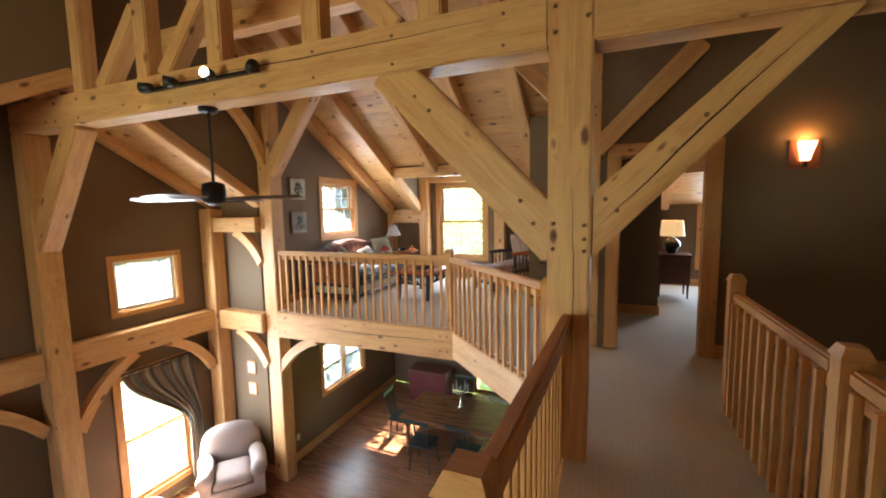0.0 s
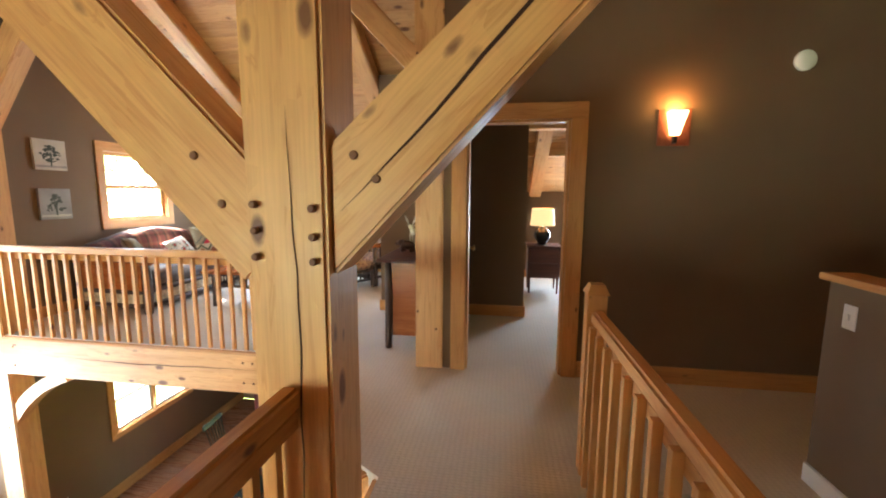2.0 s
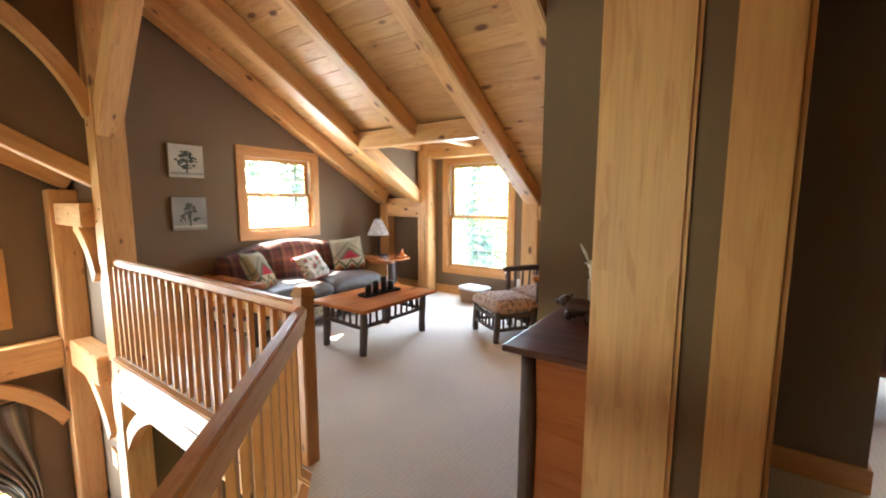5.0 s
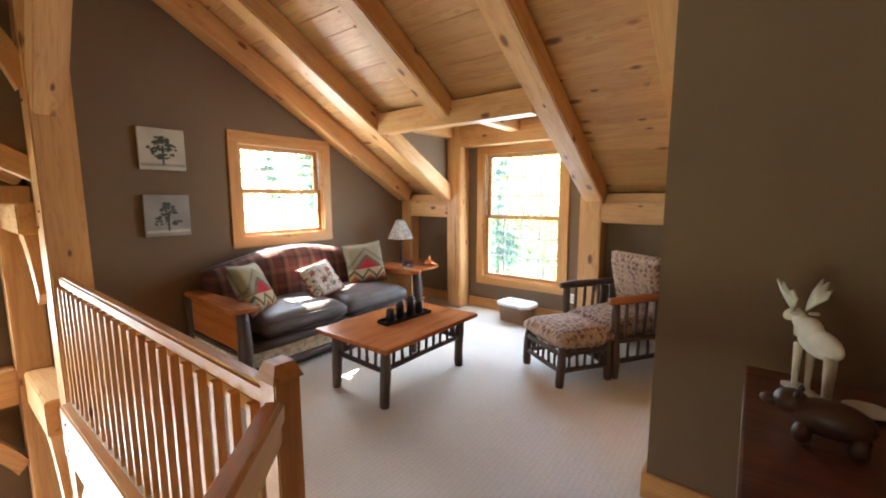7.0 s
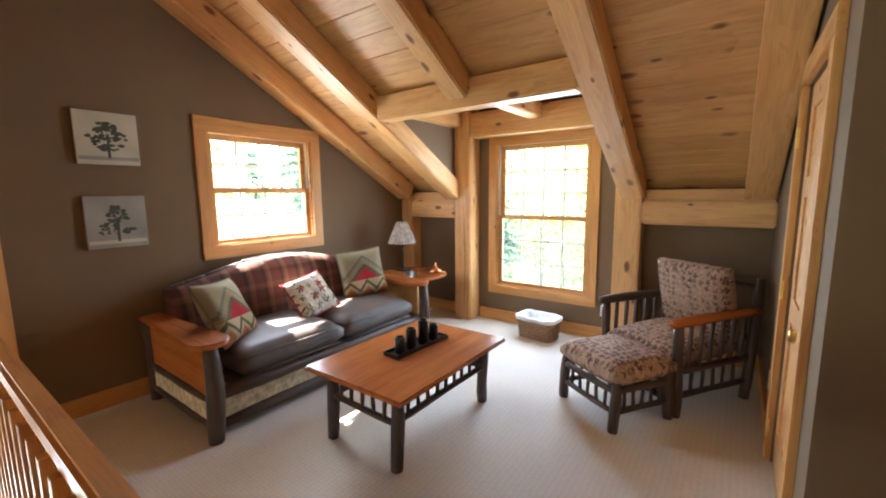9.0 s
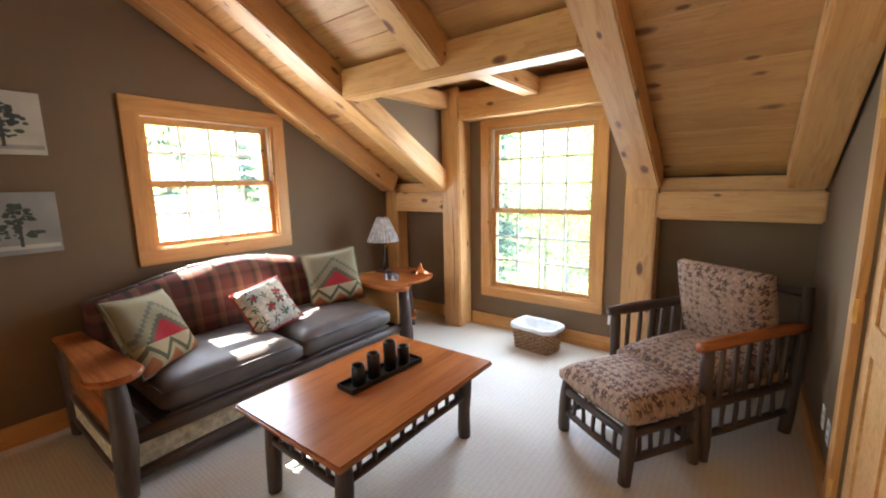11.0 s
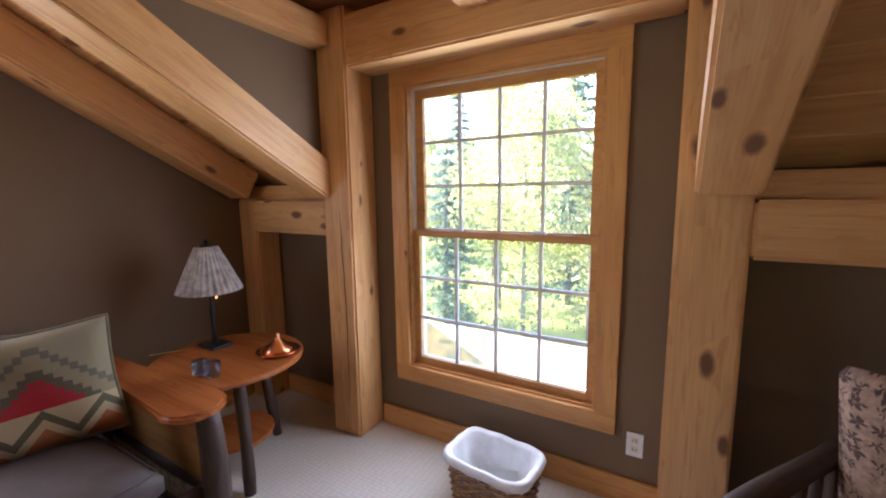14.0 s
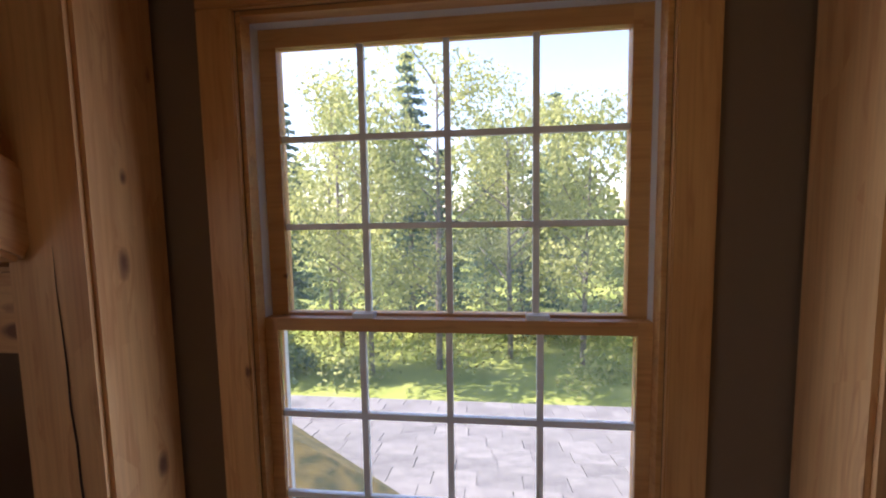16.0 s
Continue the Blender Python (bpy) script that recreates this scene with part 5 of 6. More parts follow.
part("plate", lathe_bm([(0.05, 0), (0.085, 0.006), (0.115, 0.018), (0.112, 0.022), (0.08, 0.012), (0.01, 0.01)], 28), COPPER, dish, smooth=True)
part("lid", lathe_bm([(0.085, 0.018), (0.07, 0.035), (0.045, 0.055), (0.02, 0.078), (0.009, 0.09), (0.014, 0.1), (0.008, 0.112), (0.001, 0.118)], 28), COPPER, dish, smooth=True)
for k, (gx, gy) in enumerate(((-4.27, 7.965), (-4.20, 7.985))):
    g = thing("glass_votive", pose(gx, gy, 0.631), "small clear ribbed glass votive on the side table", "glass", "glasses on the side table")
    part("cup", lathe_bm([(0.028, 0), (0.034, 0.003), (0.036, 0.07), (0.032, 0.07), (0.029, 0.012), (0.001, 0.01)], 16), CLEAR, g, smooth=True)

# basket
bk = thing("basket", pose(-3.02, 8.63, 0, 0, 0, -6), "small wicker basket with a white cloth liner", "basket")
wv = 0
for i in range(13):
    z = 0.008 + i * 0.0175
    gx, gy = 0.185 + 0.02 * i / 10, 0.125 + 0.015 * i / 10
    bm = bmesh.new()
    N, rings = 40, []
    for k in range(N):
        a_ = 2 * math.pi * k / N
        c, s_ = math.cos(a_), math.sin(a_)
        q = (abs(c) ** 5 + abs(s_) ** 5) ** (-1 / 5)
        w_ = 0.005 * (1 if (k + i) % 2 else -1)
        rings.append([bm.verts.new(((gx + w_ + dx) * q * c, (gy + w_ + dx) * q * s_, z + dz)) for dx, dz in ((-0.006, 0), (0, -0.0085), (0.006, 0), (0, 0.0085))])
    for k in range(N):
        r0, r1 = rings[k], rings[(k + 1) % N]
        for j_ in range(4):
            bm.faces.new((r0[j_], r0[(j_ + 1) % 4], r1[(j_ + 1) % 4], r1[j_]))
    part("weave", bm, WICKER, bk)


def rounded(rx, ry, N=40, p_=5):
    out = []
    for k in range(N):
        c, s_ = math.cos(2 * math.pi * k / N), math.sin(2 * math.pi * k / N)
        q = (abs(c) ** p_ + abs(s_) ** p_) ** (-1 / p_)
        out.append((rx * q * c, ry * q * s_))
    return out


bm = bmesh.new()
rings = []
for rx, ry, z in ((0.224, 0.159, 0.198), (0.229, 0.164, 0.215), (0.224, 0.159, 0.236), (0.207, 0.142, 0.24), (0.19, 0.126, 0.225), (0.172, 0.11, 0.06)):
    rings.append([bm.verts.new((x, y, z + 0.003 * math.sin(11 * k))) for k, (x, y) in enumerate(rounded(rx, ry))])
for r0, r1 in zip(rings, rings[1:]):
    for k in range(40):
        bm.faces.new((r0[k], r0[(k + 1) % 40], r1[(k + 1) % 40], r1[k]))
bm.faces.new(rings[-1])
part("liner", bm, LINEN, bk, "folded white cloth liner", smooth=True)
mg = thing("magazine", pose(-3.0, 8.62, 0.09, 14, 3, 20), "glossy magazine lying in the basket", "magazine")
part("pages", box_bm(-0.10, 0.10, -0.075, 0.075, 0, 0.012), PAPER_DARK, mg)


# pictures on the gable wall
def tree_picture(y, z, w, h, canvas, label, conifer):
    root = thing("tree_picture", pose(XW + 0.002, y, z), label, "picture", "tree pictures")
    part("canvas", box_bm(0, 0.03, -w / 2, w / 2, -h / 2, h / 2, 0.003), canvas, root)
    rnd = random.Random(7 if conifer else 5)
    part("painted_ground", box_bm(0.0305, 0.0315, -w / 2 + 0.01, w / 2 - 0.01, -h / 2 + 0.03, -h / 2 + 0.055), PAPER_DARK if not conifer else PAPER, root)
    part("painted_trunk", box_bm(0.031, 0.033, -0.008, 0.008, -h / 2 + 0.045, 0.03), INK, root)
    bm = bmesh.new()
    for k in range(70):
        t = rnd.random()
        zz = -h / 2 + 0.10 + t * (h - 0.17)
        wid = (0.11 * (1 - t) + 0.02) if conifer else 0.12 * math.sin(math.pi * (0.15 + 0.75 * t)) * (0.8 + 0.3 * rnd.random())
        yy = rnd.uniform(-wid, wid)
        r = rnd.uniform(0.008, 0.02)
        vs = [bm.verts.new((0.032 + 0.00002 * k, yy + r * math.cos(a_) * rnd.uniform(0.7, 1.4), zz + r * 0.7 * math.sin(a_))) for a_ in [math.pi * 2 * q / 7 for q in range(7)]]
        bm.faces.new(vs)
    part("painted_crown", bm, INK, root)


tree_picture(5.63, 1.94, 0.36, 0.36, PAPER, "square canvas of a broad dark pine on pale ground", False)
tree_picture(5.63, 1.355, 0.36, 0.37, PAPER_DARK, "square grey canvas of a dark spruce", True)


def outlet(m, label="white wall outlet with two sockets", cat="outlet", toggle=False):
    r = thing("wall_switch" if toggle else "wall_outlet", m, label, cat)
    part("plate", box_bm(-0.036, 0.036, -0.006, 0, -0.058, 0.058, 0.002), WHITE, r)
    if toggle:
        part("toggle", box_bm(-0.006, 0.006, -0.016, -0.006, -0.014, 0.014), WHITE, r)
    else:
        for z in (-0.022, 0.022):
            part("socket", box_bm(-0.017, 0.017, -0.008, -0.006, z - 0.014, z + 0.014, 0.001), CREAM, r)
            for x in (-0.007, 0.007):
                part("slot", box_bm(x - 0.0015, x + 0.0015, -0.009, -0.008, z - 0.006, z + 0.006), BLACK, r)


outlet(pose(-2.43, YN, 0.31))
outlet(pose(-1.13, 7.95, 0.30, 0, 0, -90))
outlet(pose(-1.13, 7.78, 0.30, 0, 0, -90), "white cable plate on the wall", "wall plate")
outlet(pose(2.03, 3.50, 0.93, 0, 0, -90), "white switch plate on the half wall", "switch", True)
outlet(pose(XW, 5.35, -2.45, 0, 0, 90))

# closet door
cd = thing("door_1", None, "closed pale pine panel door of the closet", "door", kind="structure")
part("stile", box_bm(-1.118, -1.083, 6.682, 6.79, 0.01, 2.05), PINE, cd)
part("stile", box_bm(-1.118, -1.083, 7.35, 7.458, 0.01, 2.05), PINE, cd)
for z0, z1 in ((0.01, 0.24), (0.86, 0.98), (1.50, 1.60), (1.93, 2.05)):
    part("rail", box_bm(-1.118, -1.083, 6.79, 7.35, z0, z1), PINE, cd)
for z0, z1 in ((0.24, 0.86), (0.98, 1.50), (1.60, 1.93)):
    part("panel", box_bm(-1.108, -1.093, 6.79, 7.06, z0, z1), PINE, cd)
    part("panel", box_bm(-1.108, -1.093, 7.08, 7.35, z0, z1), PINE, cd)
part("mullion", box_bm(-1.117, -1.084, 7.058, 7.082, 0.24, 1.93), PINE, cd)
part("knob", lathe_bm([(0.012, 0), (0.012, 0.03), (0.028, 0.04), (0.028, 0.055), (0.012, 0.062)], 14), BRASS, cd, "brass knob", pose(-1.118, 6.75, 0.95, 0, -90, 0), True)
for z in (0.2, 1.0, 1.8):
    part("hinge", box_bm(-1.165, -1.15, 7.452, 7.466, z - 0.05, z + 0.05), BRASS, cd, "brass hinge")
d2 = thing("door_2", None, "open pine bedroom door folded against the wall", "door", kind="structure")
part("leaf", box_bm(0.03, 0.065, 4.87, 5.62, 0.01, 2.05, 0.003), PINE, d2)
part("knob", lathe_bm([(0.012, 0), (0.012, 0.03), (0.028, 0.04), (0.028, 0.055), (0.012, 0.062)], 14), BRASS, d2, "brass knob", pose(0.065, 5.55, 0.95, 0, 90, 0), True)

# dresser with its carved animals
dr = thing("dresser", None, "dark cherry log-cornered dresser in the niche", "dresser")
part("top", box_bm(-0.78, -0.14, 5.06, 6.12, 0.85, 0.88, 0.008), CHERRY, dr)
part("body", box_bm(-0.67, -0.15, 5.13, 5.99, 0.12, 0.849), TABLEWOOD, dr, "honey pine side panels")
for x in (-0.68, -0.18):
    for y in (5.12, 6.0):
        log("corner_post", (x, y, 0), (x, y, 0.85), 0.038, dr, int(50 + x * 10 + y))
for k in range(4):
    z0 = 0.14 + k * 0.175
    dw_ = part("drawer", box_bm(-0.69, -0.672, 5.17, 5.95, z0, z0 + 0.165, 0.004), CHERRY, dr)
    for y in (5.35, 5.77):
        part("handle", lathe_bm([(0.008, 0), (0.008, 0.014), (0.016, 0.02), (0.004, 0.028)], 10), BLACK, dw_, "", pose(-0.69, y, z0 + 0.08, 0, -90, 0))


def ellip(bm, c, r, n=10, rot=None):
    res = bmesh.ops.create_uvsphere(bm, u_segments=n + 4, v_segments=n, radius=1.0)
    m = Matrix.Translation(c) @ (rot or Matrix()) @ Matrix.Diagonal((*r, 1))
    bmesh.ops.transform(bm, matrix=m, verts=res["verts"])


def moose():
    """A flat-carved moose on a plank, nose to +x."""
    bm = box_bm(-0.15, 0.15, -0.035, 0.035, 0, 0.02)
    for x, dx in ((0.065, 0.0), (0.09, 0.004), (-0.085, -0.004), (-0.055, 0.0)):
        y = 0.018 if dx else -0.018
        r = bmesh.ops.create_cone(bm, segments=8, radius1=0.010, radius2=0.018, depth=0.21, cap_ends=True)
        bmesh.ops.translate(bm, vec=(x, y, 0.12), verts=r["verts"])
    ellip(bm, (0.0, 0, 0.255), (0.125, 0.036, 0.062))
    ellip(bm, (0.055, 0, 0.285), (0.065, 0.038, 0.068))
    ellip(bm, (0.115, 0, 0.315), (0.065, 0.026, 0.04), rot=pose(0, 0, 0, 0, -40, 0))
    ellip(bm, (0.175, 0, 0.335), (0.058, 0.022, 0.028), rot=pose(0, 0, 0, 0, 28, 0))
    ellip(bm, (0.14, 0, 0.27), (0.01, 0.01, 0.03))
    for sy in (-1, 1):
        pts = [(0.13, 0.36), (0.10, 0.40), (0.07, 0.43), (0.075, 0.47), (0.10, 0.455), (0.115, 0.50), (0.135, 0.465), (0.15, 0.505), (0.16, 0.45), (0.15, 0.40)]
        lo = [bm.verts.new((x, sy * (0.02 + (z - 0.36) * 0.45), z)) for x, z in pts]
        hi = [bm.verts.new((x, sy * (0.032 + (z - 0.36) * 0.45), z)) for x, z in pts]
        bm.faces.new(lo), bm.faces.new(hi[::-1])
        for k in range(len(pts)):
            bm.faces.new((lo[k], hi[k], hi[(k + 1) % len(pts)], lo[(k + 1) % len(pts)]))
        ellip(bm, (0.105, sy * 0.04, 0.355), (0.012, 0.025, 0.009))
    return bm


tagged(part("moose_figurine", moose(), CREAM, m=pose(-0.605, 5.90, 0.881, 0, 0, 119) @ Matrix.Scale(0.73, 4), smooth=True), "cream painted carved moose on a small plank", "figurine")


def bear():
    bm = bmesh.new()
    ellip(bm, (0, 0, 0.115), (0.13, 0.075, 0.075))
    ellip(bm, (0.12, 0, 0.145), (0.06, 0.052, 0.052))
    ellip(bm, (0.185, 0, 0.13), (0.04, 0.027, 0.024))
    for sy in (-1, 1):
        ellip(bm, (0.10, sy * 0.042, 0.19), (0.012, 0.016, 0.016))
        for x in (-0.085, 0.075):
            ellip(bm, (x, sy * 0.045, 0.045), (0.032, 0.028, 0.045))
    return bm


tagged(part("bear_figurine", bear(), plain("dark_carved_wood", (0.06, 0.028, 0.018), 0.4), m=pose(-0.60, 5.60, 0.881, 0, 0, 168) @ Matrix.Scale(0.66, 4), smooth=True), "dark carved wooden bear on the dresser", "figurine")
tagged(part("small_dish", lathe_bm([(0.02, 0), (0.055, 0.012), (0.06, 0.018), (0.05, 0.016), (0.005, 0.006)], 18), CREAM, m=pose(-0.485, 5.88, 0.881), smooth=True), "small cream shell dish on the dresser", "dish")

# sconce, detector
sc = thing("wall_sconce", pose(1.645, 4.725, 2.0), "lit wall sconce with an amber glass cone on a copper plate", "sconce")
part("back_plate", box_bm(-0.115, 0.115, -0.014, 0, -0.135, 0.13, 0.004), REDPLATE, sc, "copper-red square plate")
bm = bmesh.new()
v8 = [bm.verts.new(p_) for p_ in ((-0.03, -0.045, -0.06), (0.03, -0.045, -0.06), (0.03, -0.016, -0.06), (-0.03, -0.016, -0.06), (-0.06, -0.10, 0.105), (0.06, -0.10, 0.105), (0.06, -0.016, 0.105), (-0.06, -0.016, 0.105))]
for q in ((0, 1, 2, 3), (0, 1, 5, 4), (1, 2, 6, 5), (3, 0, 4, 7)):
    bm.faces.new([v8[i] for i in q])
part("glass_cone", bm, SCONCE_GLASS, sc, "glowing amber glass cone")
part("bracket", box_bm(-0.012, 0.012, -0.05, -0.014, -0.12, -0.07), BLACK, sc)
lb = new("sconce_bulb", bpy.data.lights.new("sconce_bulb", "POINT"))
lb.data.energy, lb.data.color, lb.data.shadow_soft_size = 0.18, (1.0, 0.50, 0.15), 0.03
lb.location = (1.645, 4.665, 2.12)
sm = thing("smoke_detector", pose(2.47, 4.725, 2.44, 90), "round white smoke detector on the wall", "smoke detector")
part("housing", lathe_bm([(0.07, 0), (0.07, 0.02), (0.06, 0.034), (0.02, 0.038), (0.001, 0.038)], 28), WHITE, sm, smooth=True)

# ceiling fan and track light on the long tie
fan = thing("ceiling_fan", pose(-3.24, 2.59, 0.03), "dark bronze ceiling fan with four wooden blades", "fan")
part("canopy", lathe_bm([(0.05, 2.39), (0.075, 2.40), (0.08, 2.434)], 20), BLACK, fan, smooth=True)
part("rod", lathe_bm([(0.013, 1.78), (0.013, 2.41)], 10), BLACK, fan)
part("motor", lathe_bm([(0.03, 1.80), (0.09, 1.78), (0.10, 1.70), (0.10, 1.64), (0.05, 1.60), (0.001, 1.59)], 24), BLACK, fan, smooth=True)
for k in range(4):
    pts = [(0.14, -0.05), (0.4, -0.075), (0.72, -0.08), (0.80, 0.0), (0.72, 0.08), (0.4, 0.075), (0.14, 0.05)]
    part("blade", slab_poly_bm(pts, -0.004, 0.004), BLADE, fan, "dark brown wooden blade", pose(0, 0, 1.655, 0, 0, 18 + 90 * k) @ pose(0, 0, 0, 12))
    part("blade_arm", box_bm(0.08, 0.2, -0.02, 0.02, -0.012, -0.004), BLACK, fan, "", pose(0, 0, 1.66, 0, 0, 18 + 90 * k))
tl = thing("track_light", pose(-3.2, 2.455, 2.635), "black track light with small lit spots on the tie beam", "track light")
part("track", box_bm(-0.65, 0.70, -0.03, 0.012, -0.012, 0.012), BLACK, tl)
for k, x in enumerate((-0.44, -0.13, 0.28, 0.66)):
    hd = part("spot_head", lathe_bm([(0.022, 0), (0.04, 0.03), (0.045, 0.11)], 16), BLACK, tl, "", pose(x, -0.05, 0.0, 90, 0, (-60, -30, 15, 60)[k]), True)
    if k in (0, 2):
        part("spot_lens", lathe_bm([(0.038, 0.0), (0.036, 0.004)], 16), SPOT, hd, "lit lens", pose(0, 0, 0.108))

# ---- bedroom seen through the doorway ----
ns = thing("nightstand", None, "dark cherry nightstand on slim legs", "nightstand")
part("body", box_bm(0.80, 1.28, 7.62, 8.05, 0.24, 0.71, 0.008), CHERRY, ns)
part("top", box_bm(0.78, 1.30, 7.60, 8.07, 0.711, 0.735, 0.006), CHERRY, ns)
for x in (0.83, 1.25):
    for y in (7.65, 8.02):
        part("leg", lathe_bm([(0.012, 0), (0.022, 0.24)], 10), CHERRY, ns, "", pose(x, y, 0))
for k in range(2):
    part("drawer", box_bm(0.83, 1.25, 7.605, 7.62, 0.27 + 0.22 * k, 0.47 + 0.22 * k, 0.003), CHERRY, ns)
bl = thing("bedside_lamp", pose(1.02, 7.84, 0.735), "lit lamp with a dark ceramic jar and linen shade", "lamp")
part("jar", lathe_bm([(0.06, 0), (0.07, 0.02), (0.125, 0.12), (0.13, 0.17), (0.10, 0.23), (0.05, 0.26), (0.06, 0.28)], 24), CERAMIC, bl, smooth=True)
part("neck", lathe_bm([(0.012, 0.28), (0.012, 0.36)], 8), BRASS, bl)
part("shade", lathe_bm([(0.19, 0.30), (0.165, 0.56)], 28, False), LAMPSHADE, bl, "glowing cream linen shade")
lb2 = new("bedside_bulb", bpy.data.lights.new("bedside_bulb", "POINT"))
lb2.data.energy, lb2.data.color, lb2.data.shadow_soft_size = 0.12, (1.0, 0.62, 0.3), 0.05
lb2.location = (1.02, 7.84, 1.15)

# ---- lower floor ----
dt = thing("dining_table", pose(-2.36, 6.62, LOW), "long dark pine dining table", "dining table")
part("tabletop", box_bm(-1.02, 0.92, -0.55, 0.55, 0.72, 0.76, 0.01), OAKFLOOR, dt)
for x in (-0.9, 0.8):
    for y in (-0.45, 0.45):
        part("leg", lathe_bm([(0.03, 0), (0.045, 0.3), (0.035, 0.5), (0.05, 0.72)], 12), OAKFLOOR, dt, "", pose(x, y, 0), True)
part("apron", box_bm(-0.9, 0.8, -0.47, -0.44, 0.62, 0.72), OAKFLOOR, dt)


def dining_chair(m):
    c = thing("dining_chair", m, "dark green spindle-back dining chair", "chair", "chairs round the dining table")
    pts = [(-0.21, -0.2), (0.21, -0.2), (0.23, 0.0), (0.18, 0.2), (-0.18, 0.2), (-0.23, 0.0)]
    part("seat", slab_poly_bm(pts, 0.43, 0.46), GREENPAINT, c)
    for x, y in ((-0.16, -0.15), (0.16, -0.15), (0.15, 0.15), (-0.15, 0.15)):
        part("leg", log_bm(0.45, 0.016, 1, 0.8), GREENPAINT, c, "", along((x * 1.25, y * 1.3, 0), (x, y, 0.44)))
    for k in range(7):
        x = -0.15 + 0.05 * k
        part("spindle", log_bm(0.46, 0.008, k), GREENPAINT, c, "", along((x, 0.17, 0.45), (x * 1.25, 0.27, 0.90)))
    part("crest_rail", box_bm(-0.22, 0.22, -0.012, 0.012, 0, 0.07, 0.006), GREENPAINT, c, "", pose(0, 0.27, 0.88, -10))
    return c


c0 = dining_chair(pose(-2.86, 5.98, LOW, 0, 0, 180))
for x, y, r in ((-2.12, 6.02, 172), (-3.62, 6.62, 95), (-2.7, 7.42, 0), (-1.95, 7.42, 5), (-1.25, 6.6, -90)):
    copy_thing(c0, pose(x, y, LOW, 0, 0, r))
cl = thing("candelabra", pose(-2.45, 6.75, LOW + 0.76), "silver branched candelabra with white candles", "candelabra")
part("stem", lathe_bm([(0.08, 0), (0.02, 0.03), (0.012, 0.3), (0.02, 0.32)], 14), plain("silver", (0.7, 0.7, 0.72), 0.25, 1.0), cl, smooth=True)
for k in range(5):
    a_ = 2 * math.pi * k / 5
    px, py = 0.14 * math.cos(a_), 0.14 * math.sin(a_)
    part("branch", log_bm(0.17, 0.007, k), WHITE, cl, "", along((0, 0, 0.24), (px, py, 0.32)))
    part("candle", lathe_bm([(0.011, 0.32), (0.010, 0.47)], 8), WHITE, cl, "white taper candle", pose(px, py, 0))

ac = thing("upholstered_armchair", pose(-5.36, 4.26, LOW, 0, 0, 50), "beige rolled-arm armchair with a button-tufted back", "armchair")
part("base", box_bm(-0.36, 0.36, -0.38, 0.36, 0.10, 0.34, 0.03), UPHOL, ac)
part("seat_cushion", cushion_bm(0.52, 0.60, 0.17, 0.25, 12, 8), UPHOL, ac, "", pose(0, -0.08, 0.33), True)
bm = cushion_bm(0.88, 0.84, 0.24, 0.4, 16, 4.0)
for v in bm.verts:
    u, q = v.co.x / 0.44, v.co.y / 0.42
    v.co.x, v.co.y = 0.44 * u * math.sqrt(1 - 0.42 * q * q), 0.42 * q * math.sqrt(1 - 0.42 * u * u)
part("backrest", bm, UPHOL, ac, "rounded tufted back", pose(0, 0.38, 0.64, 102) @ pose(0, 0, -0.12), True)
for sx in (-1, 1):
    part("arm", log_bm(0.74, 0.115, 3, 0.95, 16), UPHOL, ac, "", along((sx * 0.36, -0.40, 0.52), (sx * 0.36, 0.34, 0.56)), True)
    part("arm_side", box_bm(sx * 0.36 - 0.08, sx * 0.36 + 0.08, -0.38, 0.34, 0.10, 0.52, 0.02), UPHOL, ac)
    for y in (-0.33, 0.31):
        part("leg", lathe_bm([(0.02, 0), (0.03, 0.10)], 10), CHERRY, ac, "", pose(sx * 0.31, y, 0))
for i in range(3):
    for k in range(3):
        part("button", lathe_bm([(0.014, 0), (0.014, 0.006), (0.001, 0.009)], 10), UPHOL, ac, "", pose(-0.18 + 0.18 * k, 0.27 + 0.03 * i, 0.66 + 0.13 * i, 100))
gt = thing("glass_side_table", pose(-5.55, 3.05, LOW), "round glass-topped side table with brass legs", "side table")
part("top", lathe_bm([(0.27, 0.54), (0.28, 0.55), (0.27, 0.56)], 32), plain("pale_glass", (0.55, 0.62, 0.62), 0.05), gt)
for k in range(3):
    a_ = 2 * math.pi * k / 3
    part("leg", log_bm(0.54, 0.012, k), BRASS, gt, "", along((0.2 * math.cos(a_), 0.2 * math.sin(a_), 0), (0.22 * math.cos(a_), 0.22 * math.sin(a_), 0.54)))
ott2 = thing("footstool", pose(-4.80, 3.62, LOW, 0, 0, 50), "beige upholstered footstool before the armchair", "footstool")
part("cushion", cushion_bm(0.5, 0.4, 0.2, 0.3, 10, 6), UPHOL, ott2, "", pose(0, 0, 0.16), True)
for sx in (-0.2, 0.2):
    for sy in (-0.15, 0.15):
        part("leg", lathe_bm([(0.02, 0), (0.028, 0.18)], 8), CHERRY, ott2, "", pose(sx, sy, 0))

